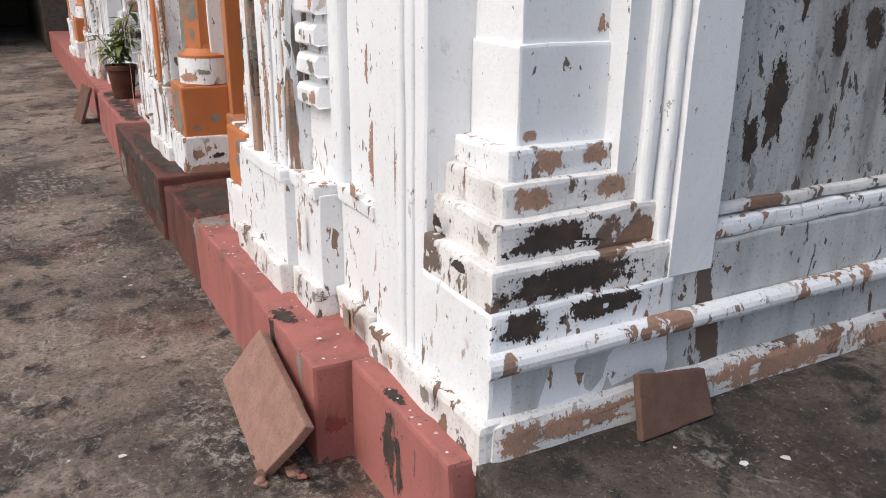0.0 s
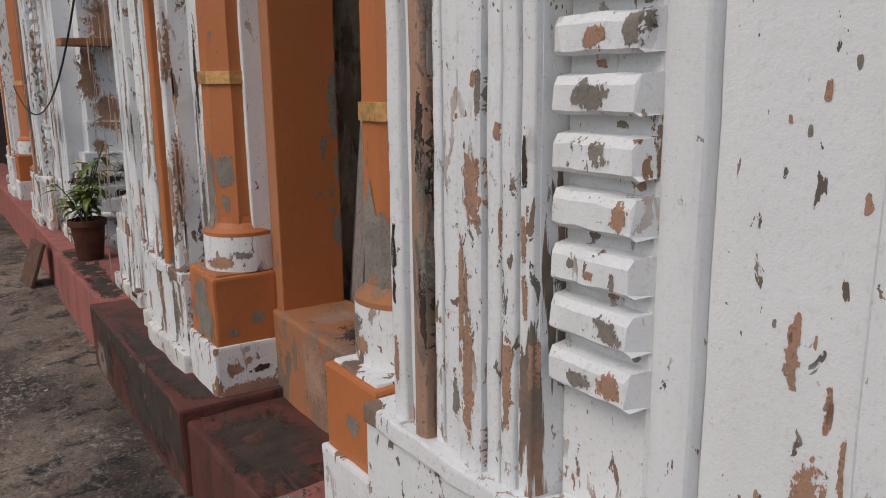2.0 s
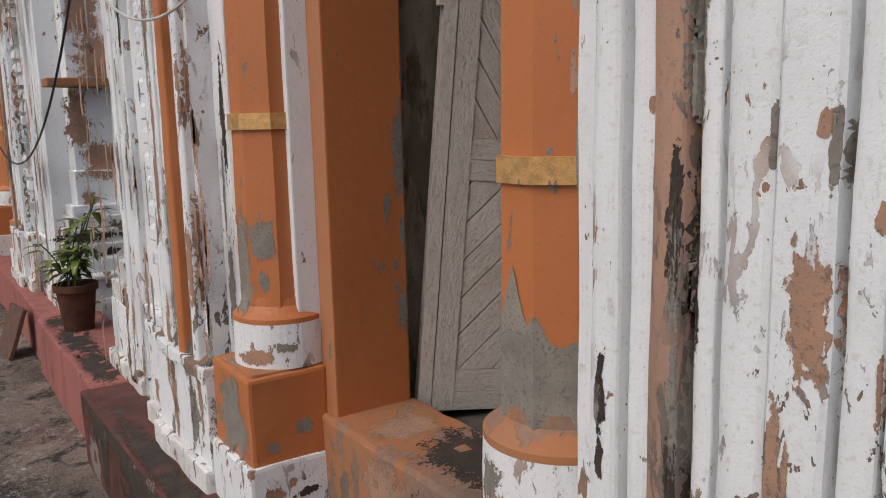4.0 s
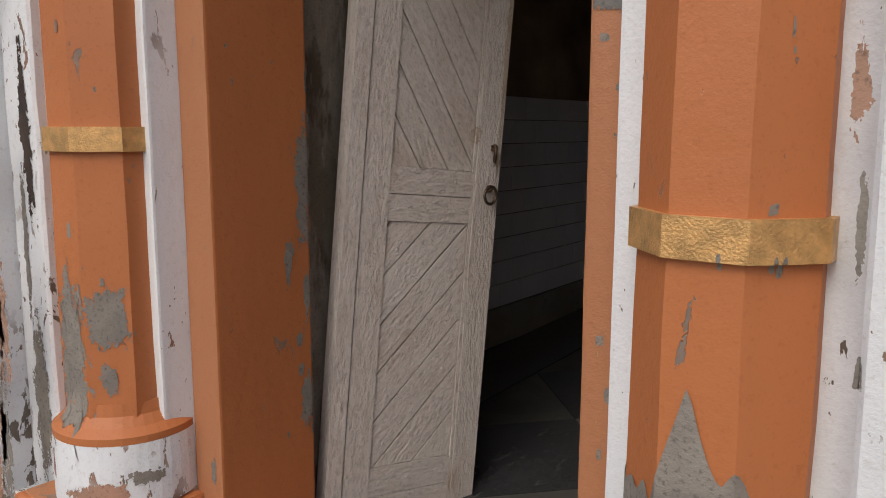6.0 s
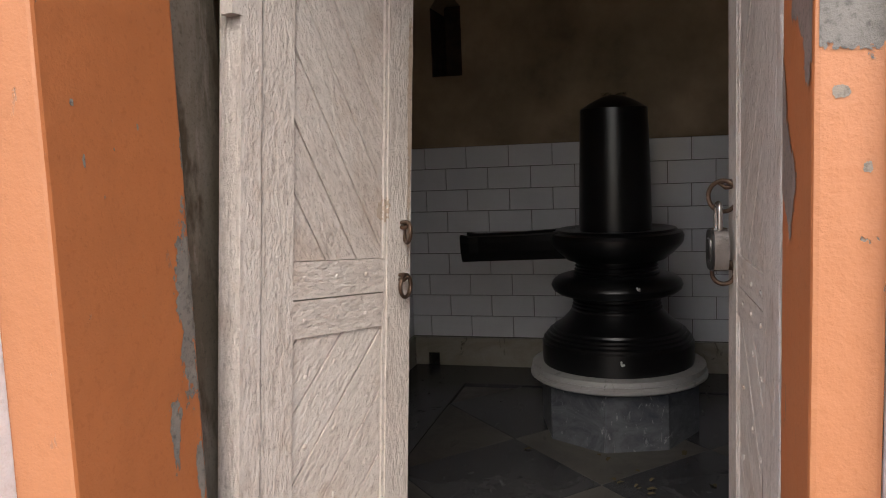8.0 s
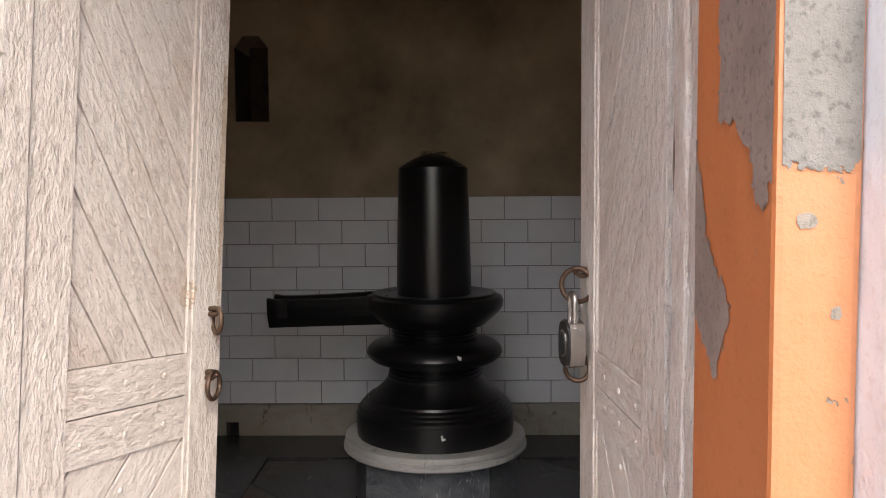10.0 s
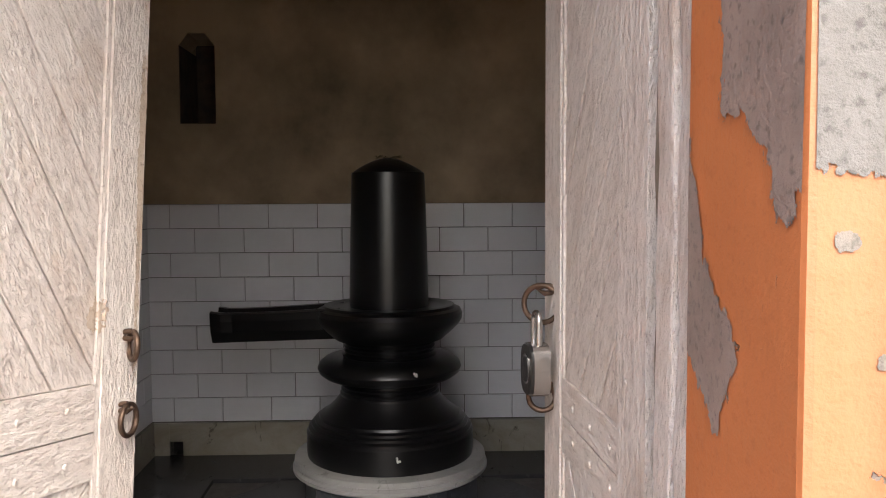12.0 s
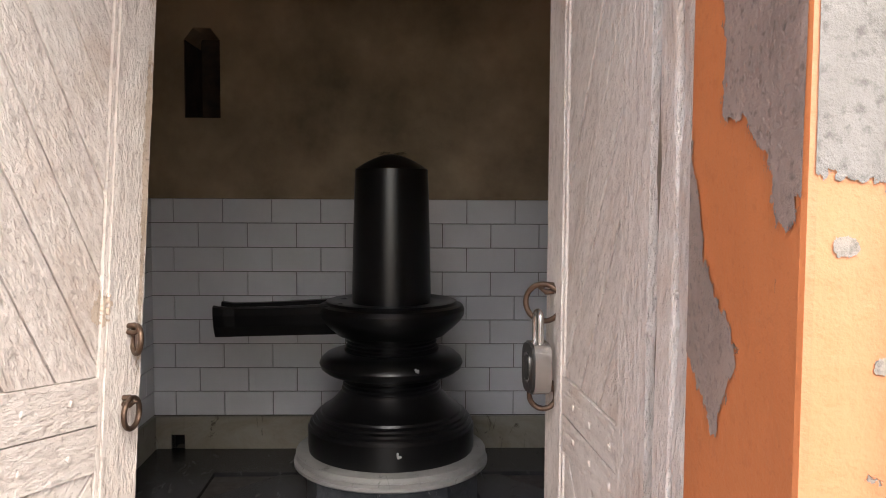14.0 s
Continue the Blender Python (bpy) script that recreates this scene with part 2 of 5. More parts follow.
m_joint = m_plain("tile_joint", (0.13, 0.12, 0.11), 0.9)
SHEET = {
    m_grey: m_make_patch("grey_cement_sheet", (0.30, 0.27, 0.23), (0.20, 0.18, 0.16), True),
    m_brown: m_make_patch("brown_plaster_sheet", (0.45, 0.265, 0.185), (0.32, 0.215, 0.155), True),
    m_dark: m_make_patch("dark_mould_sheet", (0.046, 0.040, 0.036), (0.092, 0.066, 0.052), True),
    m_bare: m_make_patch("bare_plaster_sheet", (0.30, 0.235, 0.20), (0.20, 0.16, 0.135), True),
    m_joint: m_make_patch("old_cement_sheet", (0.215, 0.205, 0.19), (0.165, 0.155, 0.14), True),
    m_red: m_make_patch("red_sheet", (0.30, 0.085, 0.07), (0.24, 0.07, 0.06), True),
}
m_room = m_plain("room_plaster", (0.45, 0.345, 0.23), 0.9, 0.0, 0.6, 2.2, 0.004)
m_roof = m_plain("roof_plaster", (0.55, 0.53, 0.5), 0.9)
m_terra = m_plain("terracotta", (0.13, 0.055, 0.035), 0.8, 0.0, 0.45, 12)
m_soil = m_plain("soil", (0.05, 0.035, 0.025), 1.0)
m_leaf = m_plain("leaf", (0.19, 0.25, 0.05), 0.45, 0.0, 0.6, 14)
m_stem = m_plain("stem", (0.10, 0.12, 0.04), 0.7)
m_cable_black = m_plain("black_cable", (0.02, 0.02, 0.02), 0.5)
m_cable_white = m_plain("white_cable", (0.6, 0.58, 0.55), 0.5)
m_flower = m_plain("dried_petals", (0.12, 0.095, 0.045), 0.9)
m_fleck = m_plain("white_fleck", (0.7, 0.7, 0.68), 0.8)


def m_marble(name, a, b, vein, rough=0.3, scale=2.4):
    k = Mat(name, rough)
    v = k.noise(k.vec((1, 1, 1.8), (20, 30, 40)), scale, 8, 0.7, 1.6)
    c = k.mix(k.ramp(v, 0.38, 0.62), a, b)
    c = k.mix(k.ramp(k.noise(k.vec((1, 2.5, 1), (0, 25, 35)), scale * 2.6, 6, 0.7, 2.0), 0.60, 0.68), c, vein)
    return k.done(c, k.bump(k.noise(k.pos, 60, 3), 0.0006, 0.5))


m_marble_grey = m_marble("grey_marble", (0.045, 0.05, 0.06), (0.12, 0.125, 0.135), (0.30, 0.30, 0.305), 0.3, 5.0)
m_marble_white = m_marble("white_marble", (0.28, 0.275, 0.265), (0.37, 0.365, 0.35), (0.18, 0.18, 0.17), 0.4)
# the floor's white diamonds, set down to a dark grey
m_marble_dark = m_marble("dark_grey_marble", (0.05, 0.048, 0.043), (0.085, 0.08, 0.07), (0.038, 0.036, 0.032), 0.6)
m_marble_black = m_marble("black_marble", (0.028, 0.028, 0.03), (0.05, 0.05, 0.052), (0.12, 0.12, 0.12), 0.25)
m_skirt = m_marble("stained_marble", (0.32, 0.30, 0.25), (0.24, 0.215, 0.16), (0.10, 0.085, 0.06), 0.35)

# ---- mesh helpers ----


def finish(bm, name, material, parent=None, label="", smooth=False, bevel=0.0):
    if bevel:
        bmesh.ops.bevel(bm, geom=[e for e in bm.edges if len(e.link_faces) == 2 and e.calc_face_angle(0) > 0.6], offset=bevel, segments=2, affect="EDGES", profile=0.6)
    bmesh.ops.recalc_face_normals(bm, faces=bm.faces)
    me = bpy.data.meshes.new(name)
    bm.to_mesh(me)
    bm.free()
    if smooth:
        for p in me.polygons:
            p.use_smooth = True
        me.set_sharp_from_angle(angle=radians(32))
    me.materials.append(material)
    ob = new(name, me)
    if parent:
        ob.parent = parent
    if label:
        ob["label"] = label
    return ob


def part(name, bm, material, parent, label="", smooth=False, bevel=0.0):
    return finish(bm, name, material, parent, label, smooth, bevel)


def thing(name, label, category, group="", kind=""):
    return tagged(new(name), label, category, group, kind)


def box(x0, x1, y0, y1, z0, z1, bm=None):
    bm = bm or bmesh.new()
    v = [bm.verts.new((x, y, z)) for z in (z0, z1) for x, y in ((x0, y0), (x1, y0), (x1, y1), (x0, y1))]
    for f in ((3, 2, 1, 0), (4, 5, 6, 7), (0, 1, 5, 4), (1, 2, 6, 5), (2, 3, 7, 6), (3, 0, 4, 7)):
        bm.faces.new([v[i] for i in f])
    return bm


def rough_box(x0, x1, y0, y1, z0, z1, step=0.06, amount=0.006, seed=0.0, bevel=0.012):
    """A box with soft, uneven edges, as of hand-laid plaster."""
    bm = box(x0, x1, y0, y1, z0, z1)
    bmesh.ops.bevel(bm, geom=bm.edges[:], offset=bevel, segments=2, affect="EDGES", profile=0.6)
    for axis, a, b in ((0, x0, x1), (1, y0, y1), (2, z0, z1)):
        n = min(60, int((b - a) / step))
        for i in range(1, n):
            co, no = [0, 0, 0], [0, 0, 0]
            co[axis], no[axis] = a + (b - a) * i / n, 1
            bmesh.ops.bisect_plane(bm, geom=bm.verts[:] + bm.edges[:] + bm.faces[:], plane_co=co, plane_no=no)
    for v in bm.verts:
        p = v.co * 7 + Vector((seed, seed, seed))
        v.co += noise.noise_vector(p) * amount + noise.noise_vector(p * 3.1) * amount * 0.5
    return bm


def prism(plan, z0, z1, top=None):
    """An upright prism on a plan of (x, y) corners; top: another plan for its upper end."""
    bm = bmesh.new()
    a = [bm.verts.new((x, y, z0)) for x, y in plan]
    b = [bm.verts.new((x, y, z1)) for x, y in (top or plan)]
    n = len(plan)
    bm.faces.new(a[::-1])
    bm.faces.new(b)
    for i in range(n):
        bm.faces.new((a[i], a[(i + 1) % n], b[(i + 1) % n], b[i]))
    return bm


def wobble_prism(plan, z0, z1, step=0.08, amount=0.003):
    """A prism cut into courses and made slightly uneven."""
    bm = bmesh.new()
    n, k = max(2, int((z1 - z0) / step)), len(plan)
    rings = []
    for i in range(n + 1):
        z = z0 + (z1 - z0) * i / n
        ring = []
        for x, y in plan:
            w = noise.noise_vector(Vector((x * 9, y * 9, z * 6))) * amount
            ring.append(bm.verts.new((x + w.x, y + w.y, z)))
        rings.append(ring)
    bm.faces.new(rings[0][::-1])
    bm.faces.new(rings[-1])
    for a, b in zip(rings, rings[1:]):
        for i in range(k):
            bm.faces.new((a[i], a[(i + 1) % k], b[(i + 1) % k], b[i]))
    return bm


def lathe(profile, segments=48, centre=(0, 0), a0=0.0, a1=360.0):
    """Turn a profile of (radius, z) about an upright axis."""
    bm = bmesh.new()
    full = a1 - a0 >= 360
    n = segments if full else segments + 1
    rings = [[bm.verts.new((centre[0] + r * math.cos(radians(a0 + (a1 - a0) * i / segments)), centre[1] + r * math.sin(radians(a0 + (a1 - a0) * i / segments)), z)) for i in range(n)] for r, z in profile]
    for p, q in zip(rings, rings[1:]):
        for i in range(segments):
            j = (i + 1) % n
            bm.faces.new((p[i], p[j], q[j], q[i]))
    for ring in (rings[0], rings[-1]):
        bm.faces.new(ring)
    return bm


def tube(points, radius, sides=8, closed=False):
    bm = bmesh.new()
    pts = [Vector(p) for p in points]
    n, rings = len(pts), []
    for i, p in enumerate(pts):
        a = pts[(i - 1) % n] if closed or i > 0 else p
        b = pts[(i + 1) % n] if closed or i < n - 1 else p
        d = (b - a).normalized()
        u = d.orthogonal().normalized() if i == 0 else (rings_u - d * rings_u.dot(d)).normalized()
        rings_u = u
        w = d.cross(u)
        rings.append([bm.verts.new(p + (u * math.cos(2 * math.pi * k / sides) + w * math.sin(2 * math.pi * k / sides)) * radius) for k in range(sides)])
    for i in range(n if closed else n - 1):
        p, q = rings[i], rings[(i + 1) % n]
        for k in range(sides):
            bm.faces.new((p[k], p[(k + 1) % sides], q[(k + 1) % sides], q[k]))
    if not closed:
        bm.faces.new(rings[0][::-1])
        bm.faces.new(rings[-1])
    return bm


def tree_of(parent):
    """All surfaces of a thing, in its own space, to lay sheets on."""
    verts, faces = [], []
    for ob in parent.children_recursive or [parent]:
        if ob.type == "MESH" and not ob.name.startswith("bare_patch"):
            k = len(verts)
            verts += [v.co.copy() for v in ob.data.vertices]
            faces += [[k + i for i in p.vertices] for p in ob.data.polygons]
    return BVHTree.FromPolygons(verts, faces)


def scar(tree, at, normal, width, height, seed, taper=0.0, proud=0.0011, points=72, rings=7):
    """A thin ragged sheet laid on a surface, where the coat has fallen off. taper > 0 narrows it upward, < 0 downward."""
    n = Vector(normal).normalized()
    up = Vector((0, 0, 1))
    side = Vector((0, 1, 0)) if abs(n.z) > 0.9 else up.cross(n).normalized()
    up = n.cross(side)
    bm = bmesh.new()
    layer = bm.verts.layers.float.new("inward")
    amp = min(width, height)

    def drop(u, v, lift):
        p = Vector(at) + side * u + up * v
        hit, where, _, _ = tree.ray_cast(p + n * 0.035, -n, 0.075)
        q = hit + n * (proud + lift) if hit else p - n * 0.012
        return bm.verts.new(q)

    width, height = width * 1.45, height * 1.4
    loops = []
    for k in range(1, rings + 1):
        f = k / rings
        loop = []
        for i in range(points):
            a = 2 * math.pi * i / points
            c, s = math.cos(a), math.sin(a)
            u, v = math.copysign(abs(c) ** 0.7, c) * width / 2, math.copysign(abs(s) ** 0.7, s) * height / 2
            p = Vector((u * 26 + seed * 3.7, v * 17, seed))
            q = Vector((u * 75 + seed, v * 60, seed * 1.3))
            r = 1 + 0.55 * noise.noise(p) + 0.22 * noise.noise(q)
            du = amp * (0.30 * noise.noise(p + Vector((9, 3, 1))) + 0.12 * noise.noise(q + Vector((5, 2, 7))))
            u = (u * r + du) * (1 - taper * max(-0.5, min(0.5, v / height)))
            v = v * (1 + 0.25 * noise.noise(p * 1.4 + Vector((2, 8, 4))) + 0.10 * noise.noise(q * 1.3))
            loop.append(drop(u * f, v * f, 0.0))
        loops.append(loop)
    hub = drop(0, 0, 0)
    for i in range(points):
        j = (i + 1) % points
        bm.faces.new((hub, loops[0][i], loops[0][j]))
        for p, q in zip(loops, loops[1:]):
            bm.faces.new((p[i], q[i], q[j], p[j]))
    hub[layer] = 1.0
    for k, loop in enumerate(loops):
        for v in loop:
            v[layer] = 1 - (k + 1) / rings
    return bm

# ---- ground, plinth, closing walls ----
C = 4.075        # the door's middle along the front
FLOOR = 0.655    # floor of the shrine
TOP = 3.3        # top of the walls
NEXT = 6.55      # from one shrine of the row to the next


bm = bmesh.new()
edges = [-400.0, -40.0, -6.0] + [-6.0 + 0.25 * i for i in range(1, 61)] + [40.0, 400.0]
grid = [[bm.verts.new((x, y, 0.0)) for x in edges] for y in [-400.0, -40.0, -4.0] + [-4.0 + 0.3 * i for i in range(1, 81)] + [60.0, 400.0]]
for a, b in zip(grid, grid[1:]):
    for i in range(len(a) - 1):
        bm.faces.new((a[i], a[i + 1], b[i + 1], b[i]))
for v in bm.verts:
    if max(abs(v.co.x), abs(v.co.y)) < 39:
        v.co.z = 0.008 * (noise.noise(v.co * 0.9) + 0.6 * noise.noise(v.co * 3.1)) - 0.006
ground = tagged(finish(bm, "ground", m_ground, smooth=True), "dark worn paving with pale mossy blotches", "ground", kind="structure")

bm = rough_box(0.90, 7.0, -6.0, 1.452, -0.05, 0.325, 0.4, 0.006, 2.0)
pavement = tagged(finish(bm, "pavement", m_walk), "raised blackened cement walk beside the shrine wall", "pavement", kind="structure")

plinth = thing("plinth", "red oxide painted plinth with chipped, stained edges", "plinth", kind="structure")
for i, (y0, y1, x0, z1) in enumerate(((1.462, 2.08, 0.835, 0.33), (2.082, 3.74, 0.715, 0.33), (4.50, 6.30, 0.685, 0.35), (6.302, 8.0, 0.735, 0.35), (8.002, 16.0, 0.77, 0.35))):
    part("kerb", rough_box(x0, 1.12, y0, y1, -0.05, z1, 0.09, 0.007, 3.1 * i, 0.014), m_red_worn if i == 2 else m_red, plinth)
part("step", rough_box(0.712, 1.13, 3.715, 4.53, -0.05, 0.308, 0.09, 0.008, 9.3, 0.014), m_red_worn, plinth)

# ---- one shrine of the row: its front, corner piers and outer walls ----
wall_front = thing("wall_front", "white limewashed shrine front with reeded mouldings and flaking paint", "wall", kind="structure")
wall_side = thing("wall_side", "stained white side wall, shade in its paint, with a sunk panel and roll moulding", "wall", kind="structure")


def strip(d0, d1, x, s, material, shape="flat", z0=0.76, z1=TOP, back=1.0, name="moulding", parent=wall_front):
    y0, y1 = C + s * d0, C + s * d1
    if shape == "round":
        mid, half = (y0 + y1) / 2, abs(y1 - y0) / 2
        plan = [(back, mid - half)] + [(x + half * 0.5 * (1 - math.sin(math.pi * k / 8)), mid - half * math.cos(math.pi * k / 8)) for k in range(9)] + [(back, mid + half)]
    else:
        lo, hi = min(y0, y1), max(y0, y1)
        c = 0.006
        plan = [(back, lo), (x + c, lo), (x, lo + c), (x, hi - c), (x + c, hi), (back, hi)]
    return part(name, wobble_prism(plan, z0, z1), material, parent)


def rib_block(y0, y1, zc, seed):
    """A plaster block of the stacked pier: sharp lower lip, face leaning back above, ends cut off slantwise."""
    bm = bmesh.new()
    ends = []
    j = 0.005 * noise.noise(Vector((seed, 2, 0)))
    side = [(0.955, -0.031, -0.002), (0.910 + j, -0.034, 0.006), (0.903 + j, -0.027, 0.013), (0.904 + j, 0.014, 0.014), (0.914 + j, 0.030, 0.009), (0.955, 0.035, -0.002)]
    way = 1 if y1 > y0 else -1
    n = 9
    for i in range(n + 1):
        f = i / n
        ring = []
        for x, z, inset in side:
            a, b = y0 + way * inset * 0.4, y1 - way * inset
            ring.append(bm.verts.new((x, a + (b - a) * f, zc + z + 0.003 * noise.noise(Vector((seed, f * 3, 5))))))
        ends.append(ring)
    for p, q in zip(ends, ends[1:]):
        for i in range(len(side) - 1):
            bm.faces.new((p[i], p[i + 1], q[i + 1], q[i]))
    bm.faces.new(ends[0])
    bm.faces.new(ends[-1][::-1])
    bmesh.ops.bevel(bm, geom=[e for e in bm.edges if len(e.link_faces) == 2 and e.calc_face_angle(0) > 0.3], offset=0.0035, segments=1, affect="EDGES")
    for v in bm.verts:
        if v.co.x < 0.95:
            p = v.co * 24 + Vector((seed, 0, seed))
            v.co += noise.noise_vector(p) * 0.0035 + noise.noise_vector(p * 2.7) * 0.0015
    return bm


for s in (-1, 1):
    far = s > 0
    # wall behind the mouldings
    lo, hi = sorted((C + s * (0.595 if far else 0.525), C + s * 0.775))
    part("core", box(1.06, 1.50, lo, hi, 0.33, TOP), m_clean, wall_front)
    lo, hi = sorted((C + s * 0.7755, C + s * 2.27))
    part("core", box(0.985, 1.50, lo, hi, 0.33, TOP), m_clean, wall_front)
    # mouldings, from the door outward
    strip(0.776, 0.905, 0.962, s, m_white)
    strip(0.905, 1.395, 0.885, s, m_reed)
    strip(0.915, 0.965, 0.850, s, m_reed, "round", back=0.9)
    strip(0.97, 1.020, 0.866, s, m_reed, "round", back=0.9)
    strip(*((1.042, 1.102) if far else (1.028, 1.075)), 0.838, s, m_orange if far else m_strip, "round", back=0.9)
    strip(1.084, 1.112, 0.862, s, m_reed, "round", back=0.9)
    strip(1.12, 1.185, 0.856, s, m_reed, "round", back=0.9)
    strip(1.19, 1.262, 0.850, s, m_reed, back=0.9)
    strip(1.27, 1.31, 0.858, s, m_reed, "round", back=0.9)
    strip(1.315, 1.355, 0.858, s, m_reed, "round", back=0.9)
    strip(1.358, 1.394, 0.868, s, m_reed, "round", back=0.9)
    strip(1.396, 1.608, 0.948, s, m_white)
    strip(1.609, 1.69, 0.934, s, m_clean, "round")
    strip(1.691, 1.955, 0.974, s, m_clean)
    strip(1.956, 2.12, 0.938, s, m_white, z0=0.38)
    strip(2.121, 2.165, 0.925, s, m_clean, "round", z0=0.38)
    strip(2.166, 2.205, 0.936, s, m_clean, "round", z0=0.38)
    strip(2.206, 2.27, 0.946, s, m_clean, z0=0.38)
    # ribs: blocks stacked one above another
    for k in range(-3, 20):
        zc = 1.341 + 0.0965 * k
        if zc < TOP - 0.1:
            part("rib", rib_block(C + s * 1.403, C + s * 1.606, zc, 1.3 * k + 5 * s), m_white, wall_front)
    # dado and foot
    for d0, d1, x in ((0.80, 1.40, 0.838), (1.401, 1.665, 0.875), (1.666, 1.955, 0.948)):
        lo, hi = sorted((C + s * d0, C + s * d1))
        part("dado", rough_box(x, 1.0, lo, hi, 0.40, 0.75, 0.09, 0.0025, x * 40, 0.004), m_white, wall_front)
        part("ledge", rough_box(x - 0.012, 1.0, lo + 0.003, hi - 0.003, 0.735, 0.782, 0.04, 0.009, x * 70, 0.007), m_worn, wall_front)
        part("foot", rough_box(x - 0.03, 1.0, lo + 0.001, hi - 0.001, 0.31, 0.435, 0.04, 0.010, x * 90 + s, 0.012), m_course, wall_front)
    # stepped corner pier
    near = C + s * 2.62
    for x, inset, z0, z1, material in ((0.936, 0.0, 0.40, 0.70, m_white), (0.93, 0.012, 0.69, 0.80, m_course), (0.93, 0.042, 0.795, 0.90, m_course), (0.93, 0.074, 0.895, 0.98, m_course), (0.93, 0.100, 0.975, 1.05, m_worn)):
        lo, hi = sorted((C + s * 2.262, near - s * inset))
        part("course", rough_box(x + inset, 1.50 - inset * 0.5, lo, hi, z0, z1, 0.05, 0.006, z0 * 50 + s, 0.012), material, wall_front)
    lo, hi = sorted((C + s * 1.9555, near + s * 0.02))
    part("foot", rough_box(0.902, 1.0, lo, hi, 0.28, 0.425, 0.045, 0.010, 33.0 + s, 0.02), m_course, wall_front)
    lo, hi = sorted((C + s * 2.271, near - s * 0.14))
    part("shaft", rough_box(1.074, 1.466, lo - 0.006 * (s < 0), hi + 0.006 * (s > 0), 1.03, 1.285, 0.09, 0.003, 4.0, 0.008), m_clean, wall_front)
    part("shaft", rough_box(1.086, 1.46, lo + 0.006 * (s < 0), hi - 0.006 * (s > 0), 1.27, TOP, 0.14, 0.003, 6.0, 0.004), m_clean, wall_front)

# side wall: foot, roll, pilaster mouldings, sunk panel
Y = C - 2.62
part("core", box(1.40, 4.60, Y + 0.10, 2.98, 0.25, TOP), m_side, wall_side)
part("foot", rough_box(0.93, 4.6, Y - 0.03, Y + 0.2, 0.25, 0.425, 0.06, 0.008, 12.0, 0.03), m_course, wall_side)
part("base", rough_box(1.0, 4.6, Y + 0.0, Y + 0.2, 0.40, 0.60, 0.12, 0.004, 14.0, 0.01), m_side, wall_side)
part("roll", tube([(0.915 + 0.0737 * i, Y - 0.012 + 0.003 * noise.noise(Vector((i * 0.4, 0, 0))), 0.578) for i in range(51)], 0.030, 14), m_worn, wall_side)
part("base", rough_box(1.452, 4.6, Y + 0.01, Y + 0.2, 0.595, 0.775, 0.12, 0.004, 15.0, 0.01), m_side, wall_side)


def side_strip(x0, x1, y, material, shape="flat", z0=0.70):
    if shape == "round":
        mid, half = (x0 + x1) / 2, (x1 - x0) / 2
        plan = [(x0, Y + 0.15)] + [(mid - half * math.cos(math.pi * k / 8), y + half * 0.8 * (1 - math.sin(math.pi * k / 8))) for k in range(9)] + [(x1, Y + 0.15)]
    else:
        plan = [(x0, Y + 0.15), (x0, y), (x1, y), (x1, Y + 0.15)]
    part("moulding", wobble_prism(plan, z0, TOP), material, wall_side)


side_strip(1.335, 1.395, Y + 0.075, m_clean)
side_strip(1.396, 1.44, Y + 0.045, m_clean, "round")
side_strip(1.441, 1.475, Y + 0.02, m_clean, "round")
side_strip(1.476, 1.625, Y + 0.006, m_clean)
side_strip(1.626, 1.655, Y + 0.03, m_clean, "round", 0.78)
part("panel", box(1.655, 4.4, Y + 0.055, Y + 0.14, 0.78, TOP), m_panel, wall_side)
part("sill", rough_box(1.63, 4.4, Y + 0.012, Y + 0.14, 0.775, 0.825, 0.08, 0.006, 19.0, 0.014), m_worn, wall_side)
part("sill", rough_box(1.656, 4.4, Y + 0.03, Y + 0.14, 0.83, 0.862, 0.08, 0.006, 21.0, 0.012), m_course, wall_side)

# ---- octagonal pilasters beside the door ----


def octagon(cx, cy, apothem):
    r = apothem / math.cos(math.pi / 8)
    return [(cx + r * math.cos(math.pi / 8 + math.pi / 4 * i), cy + r * math.sin(math.pi / 8 + math.pi / 4 * i)) for i in range(8)]


